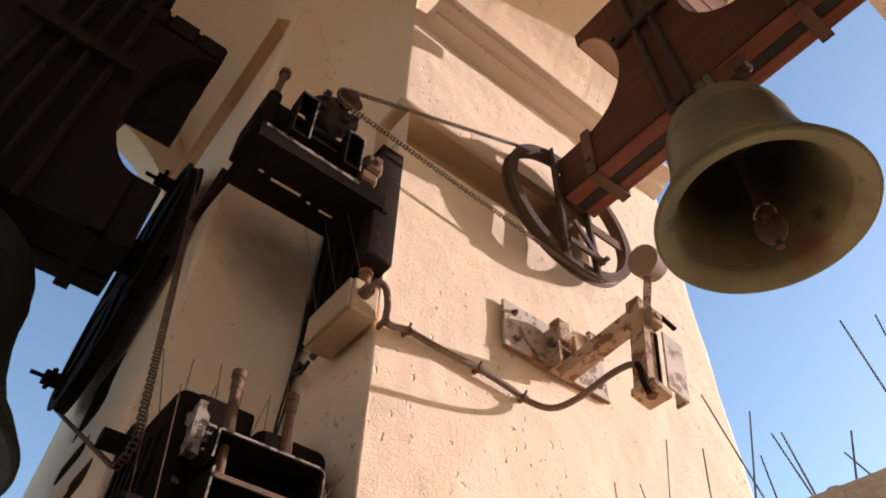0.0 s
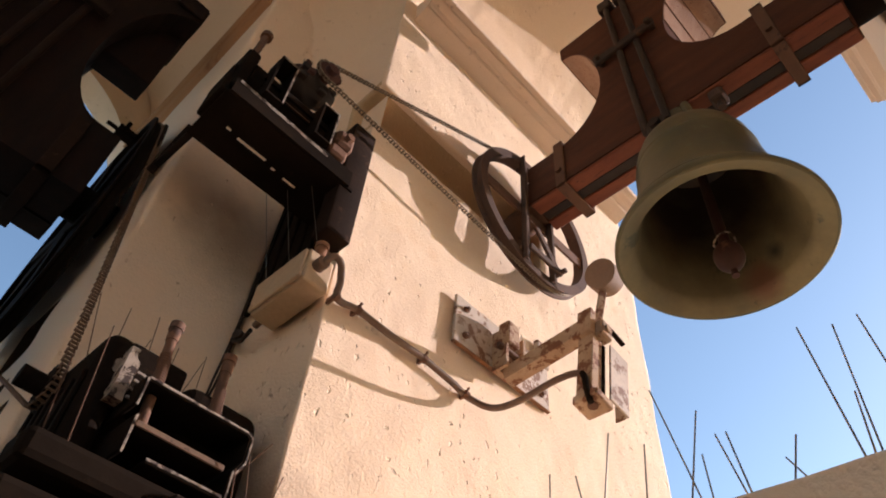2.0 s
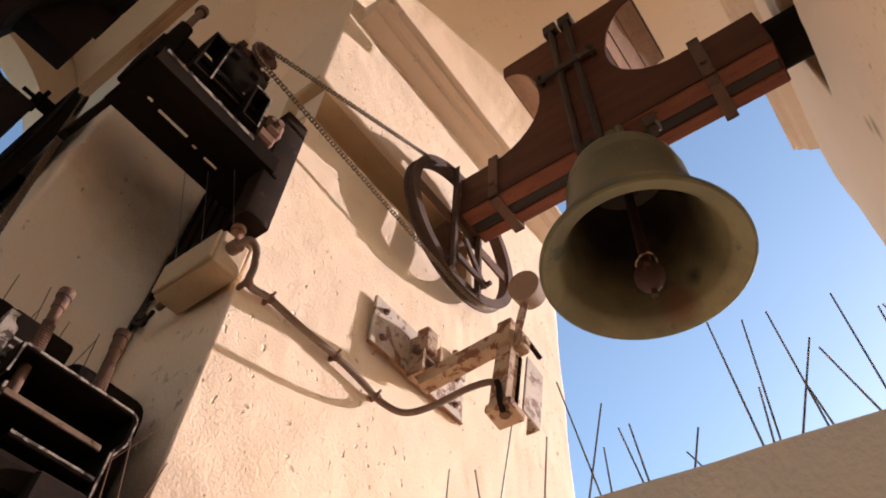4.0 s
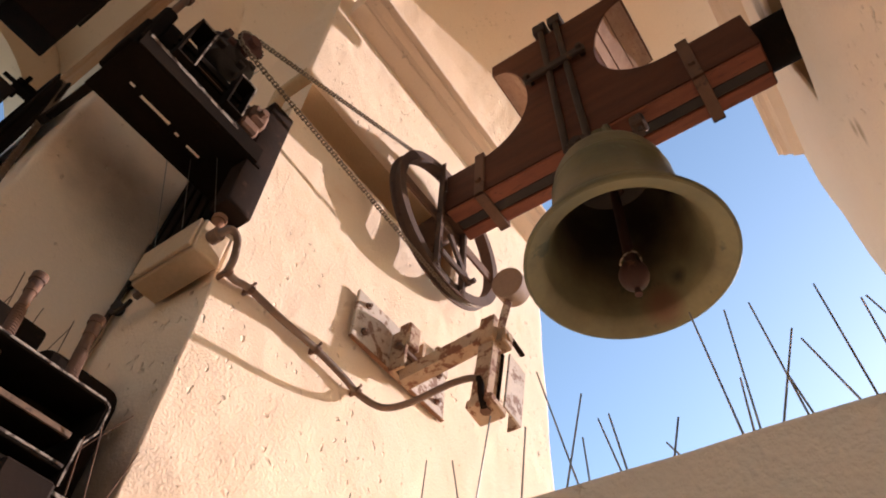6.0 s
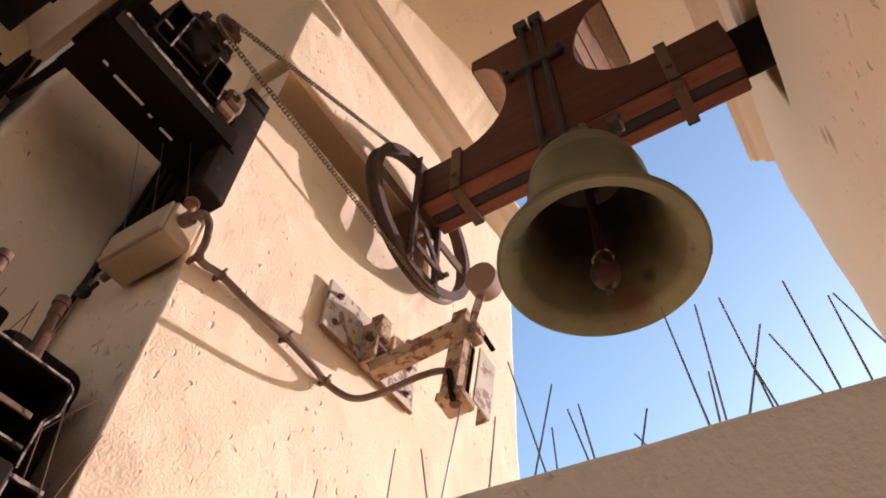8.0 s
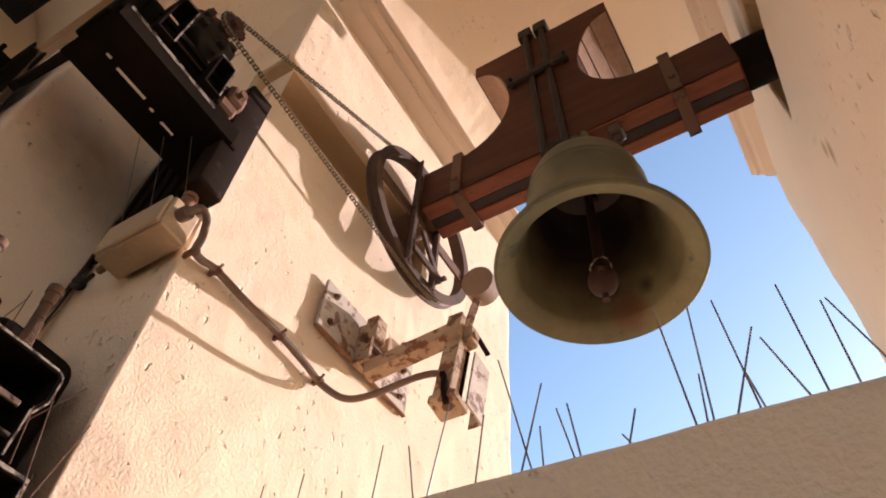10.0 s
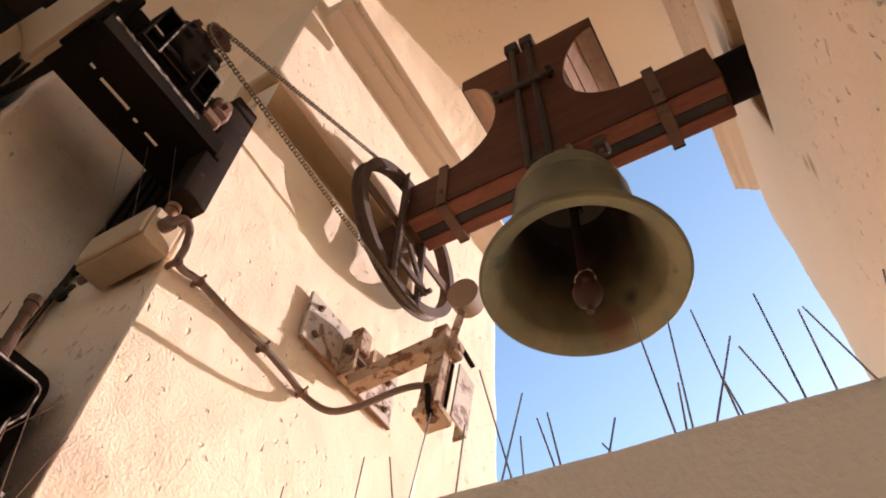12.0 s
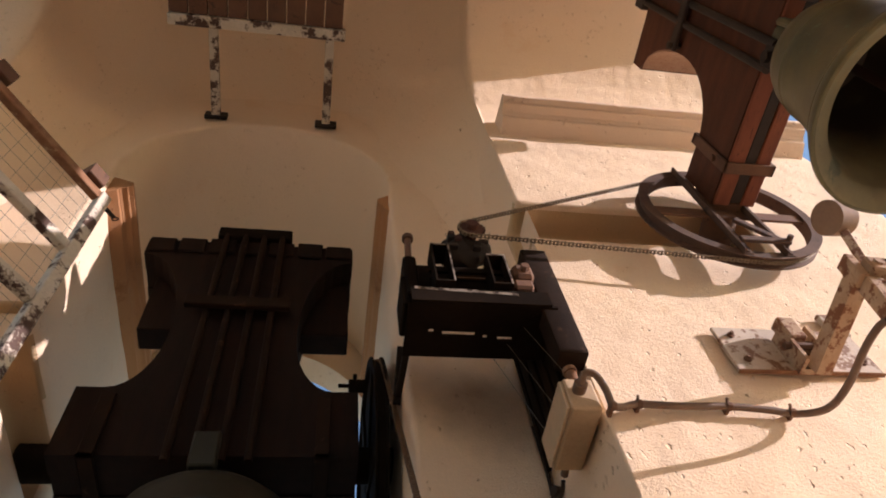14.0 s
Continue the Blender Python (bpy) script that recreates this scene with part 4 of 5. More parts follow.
# ---- upper motor, in the room's corner ----
def upper_motor():
    root = thing("bell_motor", (0.40, 1.0, 2.90), "black greased bell motor on a steel bracket in the corner", "motor")
    bm = bmesh.new()
    slotted_plate(bm, (0.232, 0.575), (0.868, 1.022), 2.836, 2.844, [(0.284, 0.297, 0.941, 0.953), (0.316, 0.394, 0.946, 0.959), (0.412, 0.424, 0.953, 0.965), (0.447, 0.484, 0.956, 0.968)])
    part("base_plate", bm, BLACK, root, "black slotted steel base plate")
    bm = bmesh.new()
    prism(bm, [(0.860, 2.836), (0.867, 2.836), (0.867, 2.879), (0.935, 2.879), (0.935, 2.886), (0.860, 2.886)], lambda u, v, d: (d, u, v), 0.238, 0.560)
    part("front_angle", bm, BLACK, root)
    bm = bmesh.new()
    n = 24
    top = [[bm.verts.new((0.246 + 0.240 * k / n, 0.8585 - 0.001 * z, 2.876 - 0.010 * k / n + 0.014 * z * (0.6 + 0.5 * noise.noise((k * 0.9, 0, 3))))) for k in range(n + 1)] for z in (0, 1)]
    for k in range(n):
        bm.faces.new((top[0][k], top[0][k + 1], top[1][k + 1], top[1][k]))
    part("worn_edge", bm, WORN, root, "pale chipped steel edge")
    bm = bmesh.new()
    box(bm, (0.222, 0.885, 2.858), (0.2375, 0.985, 2.965), 0.004)
    part("end_plate", bm, BLACK, root)
    bm = bmesh.new()
    rod(bm, (0.265, 0.932, 2.985), (0.55, 0.932, 2.985), 0.056, 24)
    mb = part("motor_body", bm, BLACK, root, smooth=True)
    for k in range(9):
        a = radians(20 * k + 190)
        c, q = math.cos(a), math.sin(a)
        bm = bmesh.new()
        bar(bm, (0.29, 0.932 + 0.058 * c, 2.985 + 0.058 * q), (0.52, 0.932 + 0.058 * c, 2.985 + 0.058 * q), 0.005, 0.010, (0, c, q), 0)
        part("fin", bm, BLACK, mb)
    bm = bmesh.new()
    box(bm, (0.343, 0.880, 2.958), (0.428, 0.888, 2.985), 0.002)
    part("cover_strip", bm, RUSTDARK, root, "dusty brown cover strip")
    bm = bmesh.new()
    box(bm, (0.232, 0.880, 2.89), (0.264, 0.985, 3.052), 0.006)
    part("end_box", bm, BLACK, root)
    # two tall hollow clamps in front
    for x, z0, z1 in ((0.318, 2.889, 3.050), (0.453, 2.888, 3.014)):
        bm = bmesh.new()
        w = 0.023
        y0, y1 = 0.842, 0.897
        slotted_plate(bm, (x - w, x + w), (z0, z1), y0, y1, [(x - w + 0.005, x + w - 0.005, z0 + 0.006, z1 - 0.006)])
        for v in bm.verts:
            v.co = (v.co.x, v.co.z, v.co.y)
        c = part("clamp", bm, BLACK, root, "square steel clamp with a bright worn rim")
        bm = bmesh.new()
        box(bm, (x + w - 0.0035, y0 - 0.0018, z0), (x + w, y0 - 0.0003, z1), 0)
        part("worn_edge", bm, WORN, c)
        bm = bmesh.new()
        box(bm, (x - w, y0 - 0.0018, z1 - 0.004), (x + w - 0.0037, y0 - 0.0003, z1), 0)
        part("worn_edge", bm, WORN, c)
        bm = bmesh.new()
        box(bm, (x - 0.006, 0.898, z1 - 0.075), (x + 0.016, 0.901, z1 - 0.035), 0.001)
        part("shim", bm, WORN, c)
        bm = bmesh.new()
        rod(bm, (x - 0.008, 0.868, z1), (x - 0.008, 0.868, z1 + 0.016), 0.010, 8)
        part("bolt_head", bm, RUSTDARK, c)
    # gearbox and sprocket
    bm = bmesh.new()
    bmesh.ops.create_icosphere(bm, subdivisions=4, radius=1.0, matrix=Matrix.Translation((0.398, 0.905, 3.108)) @ Matrix.Diagonal((0.070, 0.052, 0.046, 1)))
    for v in bm.verts:
        v.co += Vector((noise.noise(v.co * 28), noise.noise(v.co * 28 + Vector((9, 0, 0))), noise.noise(v.co * 28 + Vector((0, 9, 0))))) * 0.016
    gb = part("gearbox", bm, IRON, root, "dark rusty gearbox", smooth=True)
    rng = random.Random(8)
    for k in range(14):
        p = Vector((rng.uniform(0.35, 0.45), rng.uniform(0.86, 0.90), rng.uniform(3.085, 3.145)))
        bm = bmesh.new()
        box(bm, p - Vector((rng.uniform(0.006, 0.016), 0.01, rng.uniform(0.004, 0.012))), p + Vector((rng.uniform(0.006, 0.016), 0.008, rng.uniform(0.004, 0.012))), 0.002)
        part("rust_flake", bm, REDRUST if k % 3 == 0 else IRON, gb)
    bm = bmesh.new()
    n = 18
    outline = []
    for i in range(n * 2):
        r = 0.037 if i % 2 else 0.031
        outline.append((0.411 + r * math.cos(math.pi * i / n), 3.130 + r * math.sin(math.pi * i / n)))
    prism(bm, outline, lambda u, v, d: (u, d, v), 0.835, 0.841)
    rod(bm, (0.411, 0.82, 3.130), (0.411, 0.90, 3.130), 0.016, 12)
    part("sprocket", bm, REDRUST, gb, "small rusty chain sprocket")
    bm = bmesh.new()
    box(bm, (0.490, 0.845, 2.93), (0.538, 0.90, 2.985), 0.008)
    rod(bm, (0.515, 0.83, 2.955), (0.515, 0.85, 2.955), 0.011, 6)
    box(bm, (0.482, 0.85, 2.89), (0.530, 0.90, 2.925), 0.006)
    part("tension_block", bm, RUSTDARK, root, "rusty tensioner block")
    bm = bmesh.new()
    bar(bm, (0.262, 1.200, 3.085), (0.238, 1.196, 2.86), 0.020, 0.012, (0, 1, 0))
    bar(bm, (0.243, 1.020, 2.850), (0.242, 1.195, 2.885), 0.016, 0.010)
    part("brace", bm, BROWNBLACK, root, "dark brown steel brace to the wall")
    # lifting bolt
    bm = bmesh.new()
    rod(bm, (0.247, 0.895, 3.04), (0.252, 0.895, 3.150), 0.0085, 12)
    rod(bm, (0.252, 0.895, 3.148), (0.253, 0.895, 3.164), 0.0145, 12)
    part("bolt", bm, RUSTDARK, root, smooth=True)
    # wall bracket: backplate on the east wall, and a rounded upright at the arris
    bm = bmesh.new()
    box(bm, (0.575, 0.93, 2.655), (0.588, 1.205, 3.07), 0.003)
    part("backplate", bm, BLACK, root, "black steel wall plate with ribs")
    for k in range(5):
        y = 0.97 + 0.05 * k
        bm = bmesh.new()
        box(bm, (0.566, y, 2.68), (0.5745, y + 0.012, 3.03), 0.002)
        part("rib", bm, BLACK, root)
    bm = bmesh.new()
    box(bm, (0.540, 0.872, 2.685), (0.607, 0.925, 3.10), 0.005, None, 2)
    part("upright", bm, BROWNBLACK, root, "dark brown steel upright", smooth=True)
    return root


upper_motor()


def lower_motor():
    root = thing("bell_motor", (0.40, 1.0, 2.0), "black bell drive motor in a steel channel with two threaded studs", "motor")

    def sheet(name, x0, z0, x1, z1, rim, label="", front=0.87, back=1.14):
        """A bent steel sheet running back to the wall, its front edge worn bare in an uneven line."""
        bm = bmesh.new()
        box(bm, (x0, front, z0), (x1, back, z1), 0.0015)
        ob = part(name, bm, BLACK, root, label)
        if not rim:
            return ob
        bm = bmesh.new()
        flat = x1 - x0 > z1 - z0
        length = (x1 - x0) if flat else (z1 - z0)
        n = max(6, int(length / 0.008))
        low, high = [], []
        for k in range(n + 1):
            f = k / n
            wob = (0.55 + 0.7 * abs(noise.noise((f * length * 90, x0 * 30, z0 * 30)))) * rim
            a, b = ((x0 + f * length, z1 - wob), (x0 + f * length, z1 + 0.0006)) if flat else ((x1 - wob, z0 + f * length), (x1 + 0.0006, z0 + f * length))
            low.append(bm.verts.new((a[0], front - 0.0012, a[1])))
            high.append(bm.verts.new((b[0], front - 0.0012, b[1])))
        for k in range(n):
            bm.faces.new((low[k], low[k + 1], high[k + 1], high[k]))
        made = bmesh.ops.extrude_face_region(bm, geom=list(bm.faces))
        bmesh.ops.translate(bm, vec=(0, 0.001, 0), verts=[v for v in made["geom"] if isinstance(v, bmesh.types.BMVert)])
        part("worn_edge", bm, WORN, ob, "pale worn edge")
        return ob

    sheet("top_sheet", 0.345, 2.160, 0.514, 2.166, 0.004, "black steel channel top")
    bm = bmesh.new()
    prism(bm, [(0.514, 2.160), (0.514, 2.166), (0.5195, 2.1645), (0.5235, 2.161), (0.526, 2.155), (0.526, 2.118), (0.514, 2.094), (0.509, 2.096), (0.520, 2.119), (0.520, 2.155), (0.5175, 2.159)], lambda u, v, d: (u, d, v), 0.8705, 1.14)
    flank = part("flank_sheet", bm, BLACK, root)
    bm = bmesh.new()
    prism(bm, [(0.514, 2.163), (0.514, 2.1665), (0.520, 2.165), (0.524, 2.1615), (0.5267, 2.155), (0.5267, 2.118), (0.5145, 2.0935), (0.5125, 2.0945), (0.524, 2.119), (0.5243, 2.155), (0.522, 2.160), (0.519, 2.1625)], lambda u, v, d: (u, d, v), 0.8692, 0.8703)
    part("worn_edge", bm, WORN, flank, "pale worn edge")
    sheet("flank_sheet", 0.339, 2.118, 0.3445, 2.164, 0.003)
    shelf = sheet("shelf_plate", 0.352, 2.088, 0.494, 2.098, 0)
    bm = bmesh.new()
    box(bm, (0.352, 0.8665, 2.0885), (0.494, 0.8698, 2.0975), 0.001)
    part("rusty_edge", bm, CHAINRUST, shelf, "brown rusty shelf edge")
    sheet("shelf_lip", 0.3465, 2.048, 0.3515, 2.106, 0.004)
    sheet("shelf_lip", 0.506, 2.030, 0.511, 2.098, 0.003)
    sheet("lower_plate", 0.385, 2.049, 0.505, 2.056, 0.004)
    sheet("lower_plate", 0.375, 2.018, 0.500, 2.026, 0.004)
    sheet("foot_channel", 0.470, 2.014, 0.556, 2.022, 0.007, "grey worn steel foot channel")
    sheet("foot_channel", 0.548, 1.95, 0.556, 2.0135, 0.006)
    sheet("foot_channel", 0.503, 1.95, 0.510, 2.0135, 0.006)
    for x in (0.371, 0.472):
        bm = bmesh.new()
        rod(bm, (x if x < 0.4 else x - 0.006, 0.905, 2.11 if x < 0.4 else 2.165), (x - 0.012, 0.905, 2.285), 0.0082, 12)
        path = [(x - 0.0015 - 0.007 * i / 150 + 0.0085 * math.cos(i * 0.62), 0.905 + 0.0085 * math.sin(i * 0.62), 2.17 + 0.065 * i / 150) for i in range(151)]
        tube(bm, path, 0.0014, 5)
        st = part("stud", bm, RUSTDARK, root, "rusty threaded stud", smooth=True)
        bm = bmesh.new()
        rod(bm, (x - 0.0105, 0.905, 2.262), (x - 0.012, 0.905, 2.29), 0.0098, 14)
        rod(bm, (x - 0.0118, 0.905, 2.283), (x - 0.012, 0.905, 2.296), 0.0118, 14)
        part("cap_nut", bm, RUSTDARK, st, smooth=True)
    bm = bmesh.new()
    box(bm, (0.284, 0.935, 2.01), (0.336, 1.20, 2.258), 0.03, None, 4)
    box(bm, (0.330, 0.985, 2.10), (0.436, 1.19, 2.290), 0.008, None, 2)
    box(bm, (0.430, 0.950, 2.03), (0.577, 1.195, 2.258), 0.028, None, 4)
    mb = part("motor_body", bm, BLACK, root, "black cast motor housing")
    for k in range(6):
        bm = bmesh.new()
        box(bm, (0.277, 0.95 + 0.035 * k, 2.03), (0.2835, 0.963 + 0.035 * k, 2.18), 0.001)
        part("fin", bm, BLACK, mb)
    # chipped bracket: an irregular flake-edged strip
    bm = bmesh.new()
    edge = [(0.312 + 0.003 * noise.noise((k * 0.7, 1, 0)), 2.132 + 0.088 * k / 12) for k in range(13)]
    back = [(0.333 + 0.006 * noise.noise((k * 1.3, 5, 0)) - 0.008 * (k > 9), 2.132 + 0.088 * k / 12) for k in range(13)]
    prism(bm, edge + back[::-1], lambda u, v, d: (u, d, v), 0.903, 0.926)
    wb = part("worn_bracket", bm, WORN, root, "chipped pale bracket")
    for k in range(4):
        bm = bmesh.new()
        box(bm, (0.334, 0.902, 2.140 + 0.014 * k), (0.352 - 0.004 * (k % 2), 0.905, 2.1445 + 0.014 * k), 0.0005)
        part("tooth", bm, WORN, wb)
    bm = bmesh.new()
    bmesh.ops.create_icosphere(bm, subdivisions=2, radius=1.0, matrix=Matrix.Translation((0.312, 0.9345, 2.20)) @ Matrix.Diagonal((0.006, 0.002, 0.013, 1)))
    part("paint_fleck", bm, WORN, mb, "pale paint fleck")
    bm = bmesh.new()
    rod(bm, (0.225, 1.085, 2.205), (0.30, 1.085, 2.205), 0.018, 16)
    n = 18
    prism(bm, [(1.085 + (0.039 if i % 2 else 0.032) * math.cos(math.pi * i / n), 2.205 + (0.039 if i % 2 else 0.032) * math.sin(math.pi * i / n)) for i in range(2 * n)], lambda u, v, d: (d, u, v), 0.264, 0.271)
    part("sprocket", bm, BLACK, root)
    bm = bmesh.new()
    box(bm, (0.235, 0.86, 1.985), (0.47, 0.93, 2.03), 0.012, None, 2)
    box(bm, (0.225, 0.84, 1.90), (0.44, 0.95, 1.955), 0.012, None, 2)
    box(bm, (0.265, 0.94, 1.93), (0.50, 1.19, 2.02), 0.008)
    part("foot_rail", bm, BLACK, root)
    bm = bmesh.new()
    box(bm, (0.43, 0.845, 1.93), (0.50, 0.90, 2.02), 0.004)
    part("end_bracket", bm, BROWNBLACK, root)
    bm = bmesh.new()
    box(bm, (0.40, 1.16, 1.80), (0.55, 1.215, 1.95), 0.01)
    box(bm, (0.27, 1.0, 1.89), (0.30, 1.215, 1.95), 0.004)
    part("wall_bracket", bm, BLACK, root)
    return root


lower_motor()


# ---- junction box, cables ----
def junction_box():
    root = thing("junction_box", (0.565, 0.975, 2.47), "yellowed painted metal junction box on the corner wall", "junction box")
    bm = bmesh.new()
    box(bm, (0.527, 0.880, 2.527), (0.589, 1.055, 2.612), 0.005, None, 2)
    part("body", bm, BOXPLASTIC, root)
    bm = bmesh.new()
    box(bm, (0.519, 0.884, 2.531), (0.5265, 1.051, 2.608), 0.002)
    rod(bm, (0.5175, 1.04, 2.540), (0.5195, 1.04, 2.540), 0.004, 8)
    part("lid", bm, BOXPLASTIC, root)
    bm = bmesh.new()
    rod(bm, (0.556, 0.892, 2.612), (0.556, 0.892, 2.645), 0.012, 12)
    rod(bm, (0.556, 0.892, 2.640), (0.556, 0.892, 2.652), 0.015, 12)
    part("stopper", bm, RUST, root, "rusty round stopper", smooth=True)
    bm = bmesh.new()
    rod(bm, (0.552, 0.880, 2.575), (0.552, 0.858, 2.575), 0.014, 12)
    part("gland", bm, CABLE, root, smooth=True)
    bm = bmesh.new()
    rod(bm, (0.556, 1.055, 2.538), (0.556, 1.075, 2.534), 0.008, 12)
    part("gland", bm, CABLE, root, smooth=True)
    return root


junction_box()
conduit = thing("conduit", (0.85, 0.88, 2.53), "brown flexible conduit clipped across the sunlit wall to the hammer", "cable")
bm = bmesh.new()
tube(bm, smooth_path([(0.552, 0.862, 2.575), (0.562, 0.846, 2.590), (0.582, 0.846, 2.585), (0.600, 0.862, 2.560), (0.606, 0.872, 2.530), (0.630, 0.880, 2.533), (0.668, 0.882, 2.544), (0.76, 0.884, 2.543), (0.862, 0.885, 2.546), (0.95, 0.886, 2.539), (1.005, 0.884, 2.528), (1.0455, 0.85, 2.509), (1.062, 0.79, 2.509), (1.084, 0.71, 2.537), (1.102, 0.667, 2.548), (1.110, 0.650, 2.538)], 7), 0.0076, 10)
part("sheath", bm, CABLE, conduit, smooth=True)
for q, d in (((0.606, 0.874, 2.530), (1, 0.2, 0)), ((0.668, 0.882, 2.544), (1, 0, 0)), ((0.862, 0.885, 2.546), (1, 0, -0.1)), ((0.995, 0.884, 2.531), (1, 0, -0.2))):
    bm = bmesh.new()
    q, d = Vector(q), Vector(d).normalized()
    rod(bm, q - d * 0.005, q + d * 0.005, 0.0096, 12)
    box(bm, (q.x - 0.004, q.y, q.z - 0.005), (q.x + 0.004, 0.905, q.z + 0.009), 0.001)
    rod(bm, q + Vector((0, -0.004, 0.008)), q + Vector((0.003, -0.006, 0.018)), 0.003, 6)
    part("clip", bm, RUSTDARK, conduit, "rusty saddle clip")
wires = thing("wiring", (0.57, 1.21, 2.5), "dark thin wires running down the wall corner to the lower motor", "cable")
bm = bmesh.new()
tube(bm, smooth_path([(0.556, 1.088, 2.53), (0.562, 1.13, 2.53), (0.570, 1.18, 2.56), (0.572, 1.203, 2.58)], 6), 0.0048, 8)
part("flex", bm, IRON, wires, smooth=True)
bm = bmesh.new()
rod(bm, (0.572, 1.19, 2.59), (0.59, 1.20, 2.59), 0.012, 10)
rod(bm, (0.574, 1.195, 2.60), (0.59, 1.20, 2.60), 0.009, 10)
part("clip", bm, IRON, wires)
for k, pts in enumerate(([(0.574, 1.205, 2.80), (0.572, 1.20, 2.62), (0.565, 1.205, 2.45), (0.555, 1.19, 2.32), (0.52, 1.17, 2.24)], [(0.580, 1.198, 2.78), (0.578, 1.205, 2.60), (0.572, 1.20, 2.46), (0.56, 1.205, 2.36), (0.535, 1.18, 2.22)])):
    bm = bmesh.new()
    tube(bm, smooth_path(pts, 6), 0.0028, 6)
    part("wire", bm, IRON, wires)
for k, (p, q) in enumerate((((0.50, 0.93, 2.86), (0.545, 0.90, 2.66)), ((0.47, 0.98, 2.86), (0.53, 0.96, 2.62)), ((0.44, 1.02, 2.86), (0.53, 1.03, 2.60)))):
    bm = bmesh.new()
    spike(bm, p, q, 0.0008)
    part("wire", bm, SPIKEWIRE, wires)


# ---- striking hammer on the sunlit jamb ----
def hammer():
    root = thing("striking_hammer", (1.13, 0.89, 2.665), "rusty electric clock-strike hammer on a wall plate", "hammer")
    bm = bmesh.new()
    box(bm, (0.950, 0.889, 2.668), (1.310, 0.899, 2.818), 0.002)
    wp = part("wall_plate", bm, GREYPAINT, root, "grey-cream steel plate with rusty edges")
    bm = bmesh.new()
    box(bm, (0.949, 0.8865, 2.664), (1.311, 0.8985, 2.6675), 0.001)
    part("rusty_edge", bm, RUST, wp)
    for x, z in ((0.985, 2.785), (0.985, 2.70), (1.275, 2.785), (1.275, 2.70)):
        bm = bmesh.new()
        rod(bm, (x, 0.876, z), (x, 0.8885, z), 0.005, 8)
        hexnut(bm, (x, 0.883, z), (x, 0.8885, z), 0.009)
        part("bolt", bm, RUSTDARK, wp)
    bm = bmesh.new()
    prism(bm, [(1.085, 0.8885), (1.085, 0.843), (1.094, 0.843), (1.094, 0.873), (1.150, 0.873), (1.150, 0.843), (1.159, 0.843), (1.159, 0.8885)], lambda u, v, d: (u, v, d), 2.655, 2.775)
    part("hinge_bracket", bm, PAINTRUST, root)
    bm = bmesh.new()
    box(bm, (1.086, 0.836, 2.725), (1.130, 0.8715, 2.798), 0.004)
    part("hinge_block", bm, PAINTRUST, root)
    bm = bmesh.new()
    rod(bm, (1.070, 0.856, 2.715), (1.185, 0.856, 2.715), 0.0085, 6)
    part("hinge_pin", bm, RUSTDARK, root)
    # open square tube arm
    bm = bmesh.new()
    p, q = Vector((1.120, 0.868, 2.648)), Vector((1.136, 0.632, 2.688))
    d = (q - p).normalized()
    side = d.cross(Vector((0, 0, 1))).normalized()
    up = side.cross(d)
    rings = []
    for w, at in ((0.0185, p), (0.0185, q), (0.015, q), (0.015, p)):
        rings.append([bm.verts.new(at + side * a * w + up * b * w) for a, b in ((-1, -1), (1, -1), (1, 1), (-1, 1))])
    for a, b in zip(rings, rings[1:] + rings[:1]):
        for k in range(4):
            bm.faces.new((a[k], a[(k + 1) % 4], b[(k + 1) % 4], b[k]))
    part("arm", bm, PAINTRUST, root, "square rusty tube arm")
    lean = Matrix.Translation((1.157, 0.64, 2.690)) @ Matrix.Rotation(radians(10), 4, "Y") @ Matrix.Translation((-1.14, -0.64, -2.71))
    bm = bmesh.new()
    box(bm, (1.100, 0.622, 2.668), (1.122, 0.660, 2.752), 0.002, lean)
    part("arm_clamp", bm, PAINTRUST, root)
    bm = bmesh.new()
    box(bm, (1.124, 0.606, 2.676), (1.164, 0.662, 2.724), 0.004, lean)
    rod(bm, lean @ Vector((1.144, 0.600, 2.70)), lean @ Vector((1.144, 0.668, 2.70)), 0.011, 8)
    part("tube_end", bm, PAINTRUST, root)
    bm = bmesh.new()
    box(bm, (1.112, 0.624, 2.490), (1.150, 0.664, 2.674), 0.003, lean)
    part("solenoid_housing", bm, PAINTRUST, root, "rusty box-section solenoid housing")
    bm = bmesh.new()
    box(bm, (1.106, 0.606, 2.466), (1.166, 0.668, 2.488), 0.004, lean)
    foot = part("foot_flange", bm, PAINTRUST, root)
    # brown disc in place of the flange's open hole; its dark is only colour
    bm = bmesh.new()
    rod(bm, lean @ Vector((1.130, 0.632, 2.462)), lean @ Vector((1.130, 0.632, 2.467)), 0.011, 14)
    part("hole_plug", bm, RUSTDARK, foot)
    bm = bmesh.new()
    box(bm, (1.164, 0.612, 2.502), (1.230, 0.617, 2.672), 0.001, lean)
    box(bm, (1.225, 0.6175, 2.502), (1.230, 0.645, 2.672), 0.001, lean)
    part("cover_plate", bm, GREYPAINT, root, "pale grey sheet cover plate")
    # black bar fills the gap beside the cover, standing for its shade
    bm = bmesh.new()
    box(bm, (1.151, 0.622, 2.51), (1.160, 0.66, 2.665), 0.002, lean)
    part("side_channel", bm, BLACK, root)
    bm = bmesh.new()
    bar(bm, (1.190, 0.618, 2.708), (1.232, 0.612, 2.684), 0.013, 0.005, (0, 0, 1))
    part("bracket_strip", bm, BLACK, root)
    bm = bmesh.new()
    bar(bm, (1.158, 0.630, 2.705), (1.180, 0.612, 2.84), 0.020, 0.008, (0.3, 1, 0))
    hd = part("hammer_shaft", bm, PAINTRUST, root)
    bm = bmesh.new()
